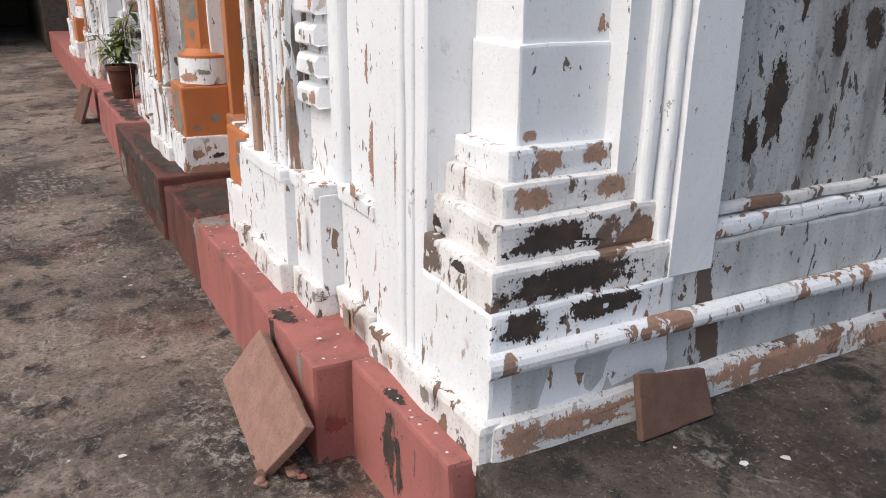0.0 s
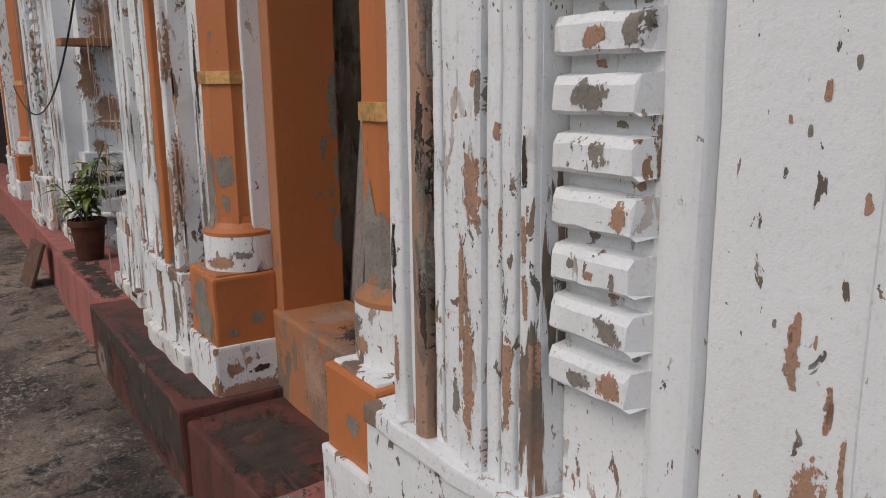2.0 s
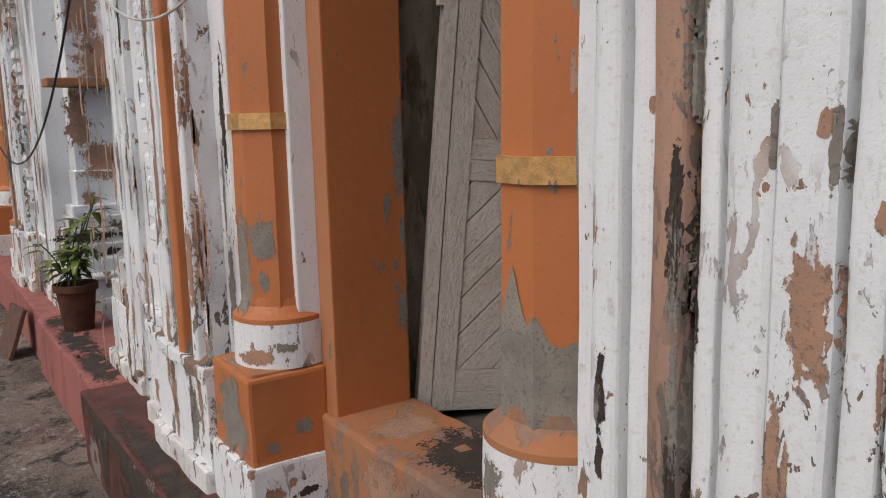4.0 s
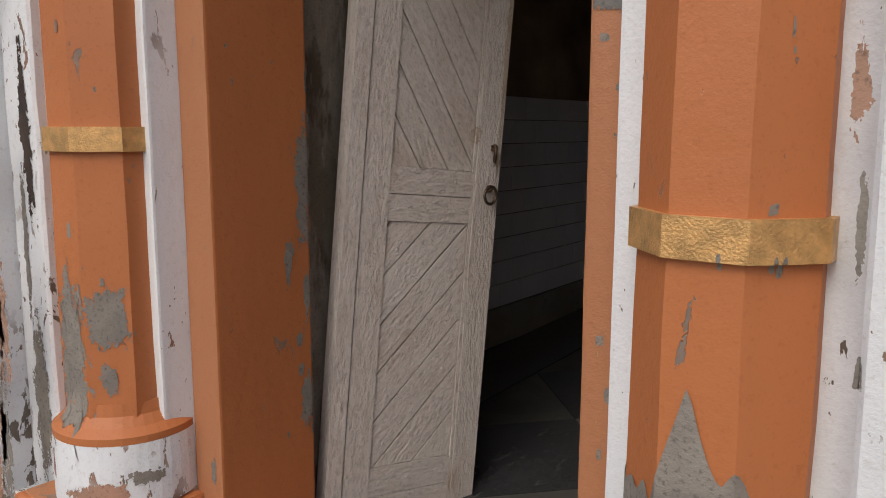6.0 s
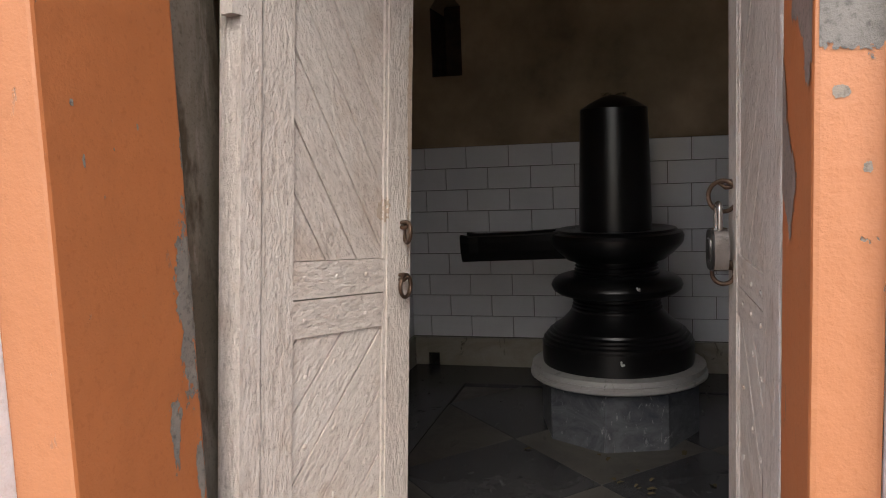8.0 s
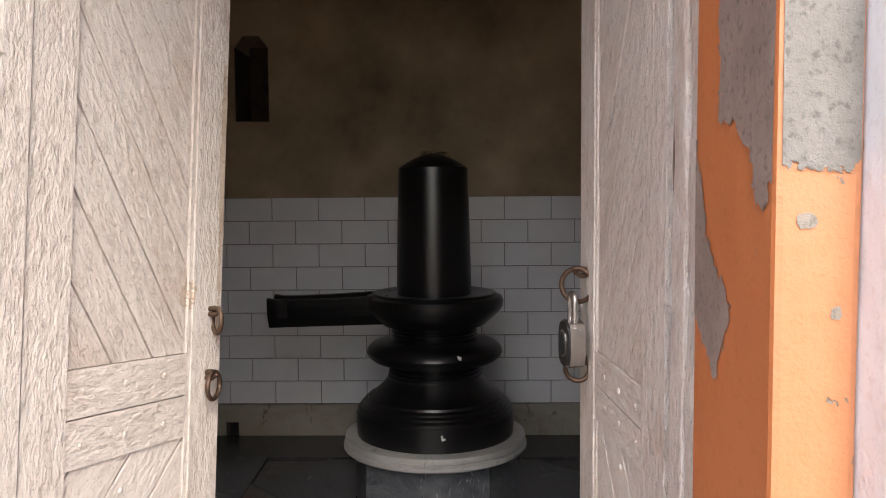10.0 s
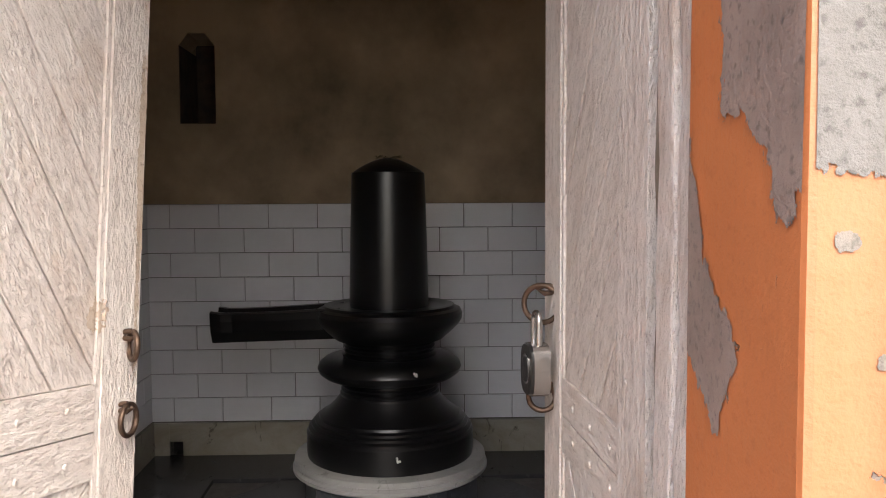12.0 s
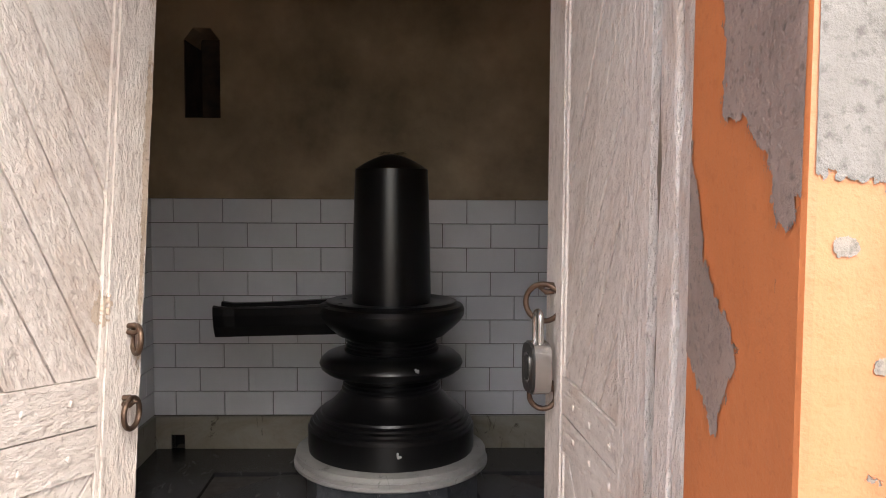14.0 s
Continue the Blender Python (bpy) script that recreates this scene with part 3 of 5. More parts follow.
def pilaster(s, cx, off, ap):
    cy = C + s * off
    rise = 0.0 if s > 0 else -0.028
    p = thing("pilaster", "orange octagonal pilaster with a gold band on a painted pedestal", "pilaster", "door pilasters", "structure")
    shaft = prism(octagon(cx, cy, ap), 0.97, TOP, octagon(cx, cy, ap - 0.012))
    for i in range(1, 24):
        bmesh.ops.bisect_plane(shaft, geom=shaft.verts[:] + shaft.edges[:] + shaft.faces[:], plane_co=(0, 0, 0.97 + i * 0.1), plane_no=(0, 0, 1))
    for v in shaft.verts:
        v.co += noise.noise_vector(v.co * 6) * 0.003
    part("shaft", shaft, m_orange, p)
    z = 1.578 if s > 0 else 1.482
    band = prism(octagon(cx, cy, ap + 0.007), z - 0.024, z + 0.024)
    part("band", band, m_gold, p, "gold painted band", bevel=0.006)
    lip = lathe([(ap + 0.004, 1.045), (ap + 0.007, 1.02), (0.132, 1.0), (0.150, 0.985), (0.150, 0.97)], 40, (cx, cy))
    part("lip", lip, m_orange if s > 0 else m_sill, p)
    part("drum", lathe([(0.151, 0.83 + rise), (0.152, 0.90), (0.150, 0.9695)], 40, (cx, cy)), m_white if s > 0 else m_worn, p, "white limewashed drum")
    lo, hi = sorted((C + s * (0.478 if s > 0 else 0.515), C + s * 0.80))
    part("pedestal", rough_box(0.862, 1.12, lo, hi, 0.54, 0.825 + rise, 0.07, 0.004, 3.0 + s, 0.012), m_orange, p)
    part("pedestal_top", rough_box(0.880, 1.12, lo + 0.018, hi - 0.018, 0.815 + rise, 0.833 + rise, 0.06, 0.004, 4.0 + s, 0.008), m_sill if s > 0 else m_worn, p)
    part("pedestal_base", rough_box(0.845, 1.125, lo - 0.012, hi + 0.012, 0.31, 0.55, 0.06, 0.005, 5.0 + s, 0.012), m_worn, p)
    return p


pilaster(-1, 1.077, 0.619, 0.107)
pilaster(1, 1.045, 0.638, 0.112)

# ---- door opening ----
door_jamb = thing("door_jamb", "orange painted masonry door jambs with bare plaster behind", "door jamb", kind="structure")
for s, d0, x0 in ((-1, 0.391, 1.144), (1, 0.415, 1.118)):
    lo, hi = sorted((C + s * d0, C + s * (0.4535 if s < 0 else 0.505)))
    reveal = part("reveal", rough_box(x0 - 0.002, 1.335 if s < 0 else 1.385, lo, hi, 0.55, TOP, 0.10, 0.0009, 8.0 + s, 0.006), m_orange, door_jamb)
    # faces turned outward take the paler, lit orange
    reveal.data.materials.append(m_orange_lit)
    for face in reveal.data.polygons:
        face.material_index = 1 if face.normal.x < -0.6 else 0
    lo, hi = (C - 0.489, C - d0 - 0.02) if s < 0 else (C + 0.480, C + 0.60)
    part("rebate", rough_box(1.386, 1.52 if s < 0 else 1.62, lo, hi, 0.55, TOP, 0.10, 0.004, 9.0 + s, 0.01), m_mottled, door_jamb)
    lo, hi = sorted((C + s * (0.454 if s < 0 else 0.5055), C + s * (0.53 if s < 0 else 0.60)))
    part("fillet", rough_box(x0 - (0.045 if s < 0 else 0.073), 1.30, lo, hi, 0.55, TOP, 0.10, 0.002, 10.0 + s, 0.006), m_clean, door_jamb)
lintel = tagged(finish(box(1.05, 1.50, C - 0.49, C + 0.49, 2.78, TOP), "lintel", m_orange), "orange painted lintel over the shrine door", "lintel", kind="structure")
threshold = tagged(finish(rough_box(1.096, 1.408, C - 0.485, C + 0.485, 0.30, 0.668, 0.07, 0.007, 17.0, 0.014), "threshold", m_sill), "worn orange and grey cement door threshold", "threshold", kind="structure")

# the next shrine of the row repeats the front
for ob in [o for o in scene.objects if o.parent is None and o.name.split(".")[0] in ("wall_front", "wall_side", "pilaster", "door_jamb", "lintel", "threshold")]:
    copy_thing(ob, pose(0, NEXT, 0))
tagged(finish(box(1.6, 1.7, NEXT + C - 0.6, NEXT + C + 0.6, 0.3, TOP), "door_2", m_wood), "closed weathered wooden door of the next shrine", "door", kind="structure")

# ---- the shrine's room ----
X1, Y0, Y1 = 4.124, 3.08, 5.052
wall_back = thing("wall_back", "dim back wall, white tiles below stained ochre plaster", "wall", kind="structure")
wall_room = thing("wall_room", "tiled side walls of the dim shrine room", "wall", kind="structure")
ZT, RH, TW = 0.806, 0.1043, 0.209
NY0, NY1, NZ0, NZ1 = 4.753, 4.905, 2.086, 2.465
for y0, y1, z0, z1 in ((Y0 - 0.3, NY0, ZT, TOP), (NY1, Y1 + 0.3, ZT, TOP), (NY0, NY1, ZT, NZ0), (NY0, NY1, NZ1, TOP)):
    part("plaster", box(X1 + 0.012, X1 + 0.4, y0, y1, z0, z1), m_room, wall_back)
# the niche's inner faces and back are near-black
for b in ((NY0 - 0.002, NY0 + 0.004, NZ0, NZ1 - 0.05), (NY1 - 0.004, NY1 + 0.002, NZ0, NZ1 - 0.05), (NY0 + 0.0045, NY1 - 0.0045, NZ0 - 0.002, NZ0 + 0.004)):
    part("niche_lining", box(X1 + 0.016, X1 + 0.279, *b), m_dark, wall_back, "near-black niche lining")
part("niche", box(X1 + 0.28, X1 + 0.40, NY0 - 0.01, NY1 + 0.01, NZ0 - 0.01, NZ1 + 0.01), m_dark, wall_back, "near-black niche back")
for sgn, yy in ((1, NY0), (-1, NY1)):
    part("niche_shoulder", prism([(X1 + 0.0125, yy), (X1 + 0.2, yy), (X1 + 0.2, yy + sgn * 0.002), (X1 + 0.0125, yy + sgn * 0.002)], NZ1 - 0.05, NZ1, [(X1 + 0.0125, yy), (X1 + 0.2, yy), (X1 + 0.2, yy + sgn * 0.04), (X1 + 0.0125, yy + sgn * 0.04)]), m_room, wall_back)
for y0, y1, z0, z1 in ((Y0 - 0.3, Y1 + 0.3, 0.7225, ZT + 9 * RH), (Y0 - 0.3, 4.918, 0.5, 0.722), (4.976, Y1 + 0.3, 0.5, 0.722)):
    part("joint", box(X1 + 0.002, X1 + 0.4, y0, y1, z0, z1), m_joint, wall_back)
part("coping", box(X1 - 0.004, X1 + 0.05, Y0, Y1, ZT + 9 * RH + 0.001, ZT + 9 * RH + 0.012), m_room, wall_back)
for y0, y1 in ((Y0, 4.918), (4.976, Y1)):
    part("skirting", box(X1 - 0.012, X1 + 0.05, y0, y1, FLOOR - 0.02, ZT - 0.004), m_skirt, wall_back)
part("skirting", box(X1 - 0.012, X1 + 0.05, 4.9185, 4.9755, 0.722, ZT - 0.004), m_skirt, wall_back)
for y0, y1, yin in ((Y1 + 0.012, Y1 + 0.6, Y1), (Y0 - 0.02, Y0 - 0.012, Y0)):
    part("plaster", box(1.5, X1 + 0.4, y0, y1, ZT + 9 * RH, TOP), m_room, wall_room)
    a, b = (yin + 0.002, y1) if yin == Y1 else (y0, yin - 0.002)
    part("joint", box(1.5, X1 + 0.01, a, b, 0.5, ZT + 9 * RH), m_joint, wall_room)
    a, b = (yin - 0.012, y1) if yin == Y1 else (y0, yin + 0.012)
    part("skirting", box(1.5, X1 - 0.013, a, b, FLOOR - 0.02, ZT - 0.004), m_skirt, wall_room)
part("outer", box(1.0, 4.6, Y1 + 0.6, C + 2.5, 0.25, TOP), m_white, wall_room)
part("outer", box(X1 + 0.4, 4.75, Y0 - 1.3, Y1 + 1.3, 0.0, TOP), m_white, wall_room)
for lo, hi in ((Y0, C - 0.49), (C + 0.49, Y1)):
    part("plaster", box(1.501, 1.52, lo, hi, FLOOR - 0.05, TOP), m_room, wall_room)
ceiling = tagged(finish(box(0.95, 4.75, 1.5, 6.66, TOP, TOP + 0.2), "ceiling", m_roof), "plain plastered ceiling of the shrine", "ceiling", kind="structure")

FALL = (FLOOR - 0.575) / (X1 - 1.5)     # the floor falls towards the door


def floor_z(x):
    return FLOOR - FALL * (X1 - x)


bm = box(1.40, X1 + 0.1, Y0 - 0.1, Y1 + 0.1, 0.2, FLOOR - 0.012)
for v in bm.verts:
    if v.co.z > 0.3:
        v.co.z = floor_z(v.co.x) - 0.012
floor = tagged(finish(bm, "floor", m_joint), "dusty black and white diamond marble floor, the white lowered to dark grey", "floor", kind="structure")

# ---- lingam on its marble base ----
LX, LY = 3.42, 3.998
base = thing("marble_base", "octagonal grey marble base with a round white marble slab", "pedestal")
ring = [(LX + 0.30 * math.cos(radians(180 - 6 + 45 * i)), LY + 0.30 * math.sin(radians(180 - 6 + 45 * i))) for i in range(8)]
part("core", prism([(LX + (x - LX) * 0.96, LY + (y - LY) * 0.96) for x, y in ring], 0.60, 0.833), m_joint, base)
for i in range(8):
    (xa, ya), (xb, yb) = ring[i], ring[(i + 1) % 8]
    e = 0.004
    inner = [(LX + (x - LX) * 0.94, LY + (y - LY) * 0.94) for x, y in ((xa, ya), (xb, yb))]
    plan = [(xa + (xb - xa) * e, ya + (yb - ya) * e), (xb + (xa - xb) * e, yb + (ya - yb) * e), inner[1], inner[0]]
    part("panel", prism(plan, 0.60, 0.8375), (m_marble_grey, m_marble_black)[i % 3 == 2], base)
part("slab", lathe([(0.30, 0.838), (0.322, 0.8395), (0.333, 0.847), (0.333, 0.858), (0.319, 0.864), (0.319, 0.868), (0.328, 0.872), (0.326, 0.888), (0.30, 0.892)], 72, (LX, LY)), m_marble_white, base, "round moulded white marble slab", True)

lingam = thing("stone_lingam", "polished black stone lingam with a long water spout", "stone emblem")
foot = [(0.283, 0.8925), (0.285, 0.91), (0.285, 0.972), (0.279, 0.980), (0.279, 0.988), (0.268, 0.994), (0.268, 1.002), (0.257, 1.007), (0.257, 1.015), (0.243, 1.021), (0.240, 1.029), (0.226, 1.037), (0.213, 1.046), (0.200, 1.058), (0.186, 1.073), (0.176, 1.085), (0.170, 1.094), (0.170, 1.102), (0.163, 1.107), (0.167, 1.115), (0.160, 1.121), (0.166, 1.129), (0.162, 1.136), (0.166, 1.149)]
part("foot", lathe(foot, 72, (LX, LY)), m_stonebl, lingam, smooth=True)
part("cushion", lathe([(0.166, 1.1492), (0.19, 1.150), (0.222, 1.158), (0.240, 1.172), (0.246, 1.188), (0.240, 1.204), (0.222, 1.219), (0.19, 1.228), (0.162, 1.229)], 72, (LX, LY)), m_stonebl, lingam, smooth=True)
part("neck", lathe([(0.160, 1.2292), (0.163, 1.236), (0.152, 1.242), (0.157, 1.248), (0.150, 1.254), (0.156, 1.261), (0.150, 1.267), (0.156, 1.274), (0.158, 1.282)], 72, (LX, LY)), m_stonebl, lingam, smooth=True)
basin = part("basin", lathe([(0.158, 1.2822), (0.185, 1.286), (0.200, 1.300), (0.215, 1.312), (0.238, 1.335), (0.249, 1.352), (0.251, 1.372), (0.244, 1.386), (0.228, 1.392), (0.222, 1.400), (0.205, 1.402), (0.19, 1.396), (0.13, 1.394)], 72, (LX, LY)), m_stonebl, lingam, smooth=True)
bm = bmesh.new()
rings = []
for i in range(13):
    f = i / 12
    y = LY + 0.16 + (0.592 - 0.16) * f
    half = 0.105 - 0.035 * f + (0.006 if i >= 11 else 0)
    top, low = 1.400 - 0.018 * f - 0.004 * math.sin(math.pi * f) + (0.006 if i == 12 else 0), 1.292 - 0.014 * f
    r = []
    for u, w in ((-1, 0.72), (-1, 0.96), (-0.82, 1.0), (-0.62, 0.985), (-0.5, 0.86), (0.5, 0.86), (0.62, 0.985), (0.82, 1.0), (1, 0.96), (1, 0.72), (0.9, 0.36), (0.6, 0.0), (-0.6, 0.0), (-0.9, 0.36)):
        r.append(bm.verts.new((LX + u * half, y, low + (top - low) * w)))
    rings.append(r)
for a, b in zip(rings, rings[1:]):
    for i in range(len(a)):
        j = (i + 1) % len(a)
        bm.faces.new((a[i], a[j], b[j], b[i]))
bm.faces.new(rings[0])
bm.faces.new(rings[-1][::-1])
part("spout", bm, m_stonebl, basin, "grooved stone spout", bevel=0.002)
dome = [(0.134, 1.394), (0.135, 1.42), (0.131, 1.60), (0.127, 1.75), (0.1235, 1.846)]
dome += [(0.1235 * (1 - f), 1.846 + 0.052 * (1 - (1 - f) ** 1.7)) for f in [i / 10 for i in range(1, 10)]] + [(0.004, 1.898)]
part("shaft", lathe(dome, 64, (LX, LY)), m_stonebl, lingam, smooth=True)

# ---- door leaves ----


def leaf(name, width, height, edge, label, flip):
    """A leaf in its own space: x from the hinge to the free edge, z up, its face on the side of -y (or of +y)."""
    f = -1 if not flip else 1
    d = thing(name, label, "door", "door leaves")

    def slab(part_name, x0, x1, z0, z1, depth, back=0.0, bevel=0.004):
        lo, hi = sorted((f * back, f * depth))
        return part(part_name, box(x0, x1, lo, hi, z0, z1), m_wood_level if part_name == "rail" else m_wood, d, bevel=bevel)

    hinge, free, low, mid0, mid1 = edge
    slab("stile", 0.0, hinge * 0.36, 0.0, height, 0.0265, -0.02)
    slab("stile", hinge * 0.37 + 0.003, hinge, 0.0, height, 0.0235, -0.02, 0.0025)
    slab("stile", width - free, width, 0.0, height, 0.024, -0.02, 0.003)
    slab("bead", width - free - 0.010, width - free - 0.002, 0.0, height, 0.0215, -0.02, 0.002)
    slab("rail", hinge + 0.001, width - free - 0.011, 0.0, low * 0.45, 0.0215, -0.02, 0.002)
    slab("rail", hinge + 0.001, width - free - 0.011, low * 0.46, low, 0.021, -0.02, 0.002)
    slab("rail", hinge + 0.001, width - free - 0.011, mid0, (mid0 + mid1) / 2 - 0.0012, 0.0215, -0.02, 0.002)
    slab("rail", hinge + 0.001, width - free - 0.011, (mid0 + mid1) / 2 + 0.001, mid1, 0.022, -0.02, 0.002)
    slab("rail", hinge + 0.001, width - free - 0.011, height - 0.12, height, 0.022, -0.02)
    # nails along the rails and stiles
    for nx, nz in [(hinge + 0.03 + 0.085 * i, z) for i in range(3) for z in (low * 0.2, low * 0.72, mid0 + 0.03, mid1 - 0.03)] + [(width - free * 0.5, 0.12 + 0.31 * i) for i in range(6)] + [(hinge * 0.7, 0.2 + 0.36 * i) for i in range(5)]:
        nb = bmesh.new()
        bmesh.ops.create_uvsphere(nb, u_segments=8, v_segments=5, radius=0.005, matrix=Matrix.Translation((nx, f * 0.0222, nz)) @ Matrix.Diagonal((1, 0.5, 1, 1)))
        part("nail_head", nb, m_wood, d, smooth=True)
    # slanting boards, cut to the panel
    x0, x1 = hinge + 0.002, width - free - 0.012
    for z0, z1, slope in ((low + 0.001, mid0 - 0.001, 1.05), (mid1 + 0.001, height - 0.121, -1.45)):
        gap, k = 0.126, 0
        reach = (x1 - x0) * abs(slope)
        n = int((z1 - z0 + reach) / gap) + 2
        for k in range(-1, n):
            c0 = z0 - (reach if slope > 0 else 0) + gap * k
            bm = bmesh.new()
            e = 0.003
            q = [(x0, c0 + e), (x1, c0 + slope * (x1 - x0) + e), (x1, c0 + slope * (x1 - x0) + gap - e), (x0, c0 + gap - e)]
            depth = 0.0185 + 0.0012 * noise.noise(Vector((k * 1.7, slope, 0)))
            a = [bm.verts.new((x, f * -0.01, z)) for x, z in q]
            b = [bm.verts.new((x, f * depth, z)) for x, z in q]
            bm.faces.new(a)
            bm.faces.new(b[::-1])
            for i in range(4):
                bm.faces.new((a[i], b[i], b[(i + 1) % 4], a[(i + 1) % 4]))
            for zc, sg in ((z0, -1), (z1, 1)):
                bmesh.ops.bisect_plane(bm, geom=bm.verts[:] + bm.edges[:] + bm.faces[:], plane_co=(0, 0, zc), plane_no=(0, 0, sg), clear_outer=True)
                open_edges = [ed for ed in bm.edges if len(ed.link_faces) == 1]
                if open_edges:
                    bmesh.ops.holes_fill(bm, edges=open_edges)
            if len(bm.faces) > 3:
                part("board", bm, m_wood_rising if slope > 0 else m_wood_falling, d, bevel=0.0012)
                if slope > 0:
                    for u, lift in ((0.14, 0.25), (0.82, 0.3), (0.45, 0.75)):
                        zz = c0 + slope * u * (x1 - x0) + gap * lift
                        if z0 + 0.02 < zz < z1 - 0.02:
                            nb = bmesh.new()
                            bmesh.ops.create_uvsphere(nb, u_segments=8, v_segments=5, radius=0.0055, matrix=Matrix.Translation((x0 + u * (x1 - x0), f * 0.0188, zz)) @ Matrix.Diagonal((1, 0.55, 1, 1)))
                            part("nail_head", nb, m_wood, d, smooth=True)
            else:
                bm.free()
    part("backing", box(0.004, width - 0.004, *sorted((-f * 0.021, -f * 0.03)), 0.004, height - 0.004), m_wood, d)
    return d


def ring_pull(parent, x, z, f, turn, r=0.021, label="rusty iron ring"):
    s = part("staple", tube([(x, f * 0.01, z), (x, f * 0.036, z + 0.004), (x, f * 0.045, z - 0.002), (x, f * 0.036, z - 0.008), (x, f * 0.01, z - 0.006)], 0.0042, 8), m_iron, parent, "small rusty staple", True)
    m = Matrix.Translation((x, f * 0.040, z - r * 0.85)) @ Matrix.Rotation(radians(turn), 4, "Z")
    pts = [m @ Vector((r * math.sin(a), 0, r * math.cos(a))) for a in [2 * math.pi * i / 28 for i in range(28)]]
    part("ring", tube(pts, 0.0042, 10, True), m_iron, s, label, True)


left = leaf("door_leaf", 0.465, 2.022, (0.123, 0.078, 0.14, 0.774, 0.910), "open weathered pale wooden door leaf with slanting boards", False)
left.matrix_basis = pose(1.424, 4.526, 0.616, 0, 0, -18.4) @ pose(0, 0, 0, 0, 5.4, 0)
bm = box(-0.020, 0.004, -0.028, 0.0, 1.31, 1.338)
part("hinge_stub", bm, m_wood, left, "painted iron hinge stub", bevel=0.004)
ring_pull(left, 0.432, 0.980, -1, 55)
ring_pull(left, 0.428, 0.872, -1, 10, 0.023)
right = leaf("door_leaf", 0.468, 2.0, (0.100, 0.098, 0.14, 0.752, 0.860), "open weathered pale wooden door leaf with a hanging padlock", True)
right.matrix_basis = pose(1.478, 3.648, 0.632, 0, 0, 3.2)
ring_pull(right, 0.418, 0.984, 1, 60, 0.028)
ring_pull(right, 0.415, 0.836, 1, 75, 0.020)
post = thing("door_post", "weathered wooden door post with a split beside the jamb", "door post", kind="structure")
part("post", rough_box(1.381, 1.428, 3.59, 3.681, FLOOR, 2.7, 0.05, 0.003, 40.0, 0.004), m_wood, post)
part("rebate", box(1.4285, 1.474, 3.59, 3.660, FLOOR, 2.7), m_wood, post, bevel=0.003)
part("cover_strip", rough_box(1.338, 1.3765, 3.57, 3.679, FLOOR, 2.7, 0.035, 0.005, 44.0, 0.005), m_wood, post, "grey split cover strip")

lock = thing("padlock", "steel padlock hanging from the door ring", "padlock")
sh = [(0.012 * math.cos(a), 0, 0.034 + 0.012 * math.sin(a)) for a in [math.pi * i / 10 for i in range(11)]]
part("shackle", tube([(0.012, 0, -0.004)] + sh + [(-0.012, 0, -0.004)], 0.0052, 12), m_steel, lock, smooth=True)


def lock_plate(half_w, z0, z1, y0, y1, soft):
    """A rounded shield in the x-z plane, extruded along y."""
    mid, half = (z0 + z1) / 2, (z1 - z0) / 2
    ring = [2 * math.pi * i / 36 for i in range(36)]
    bm = prism([(half_w * math.copysign(abs(math.cos(a)) ** soft, math.cos(a)), half * math.copysign(abs(math.sin(a)) ** soft, math.sin(a))) for a in ring], y0, y1)
    for v in bm.verts:
        v.co = Vector((v.co.x, v.co.z, mid + v.co.y))
    return bm


part("body", lock_plate(0.029, -0.077, 0.002, -0.013, 0.0125, 0.62), m_steel, lock, "bright steel body", True, bevel=0.004)
part("face", lock_plate(0.0265, -0.0745, -0.0005, 0.0122, 0.0165, 0.66), m_black, lock, "black face plate", True, bevel=0.002)
part("rim", lock_plate(0.016, -0.060, -0.014, 0.0160, 0.0176, 0.8), m_steel, lock, "round keyhole rim", True, bevel=0.0006)
part("keyway", lock_plate(0.0125, -0.056, -0.018, 0.0170, 0.0186, 0.85), m_black, lock, "black keyhole cover", True, bevel=0.0005)
lock.matrix_basis = pose(1.886, 3.720, 1.533, 0, 0, 10)

# ---- where the coats have fallen off ----
RIGHT_PIL, LEFT_PIL = [o for o in scene.objects if o.name in ("pilaster", "pilaster.001")]


def scars(parent, rows):
    tree = tree_of(parent)
    for at, normal, w, h, material, taper in rows:
        seed = at[0] * 31 + at[1] * 17 + at[2] * 7
        part("bare_patch", scar(tree, at, normal, w, h, seed, taper), SHEET[material], parent, smooth=True)


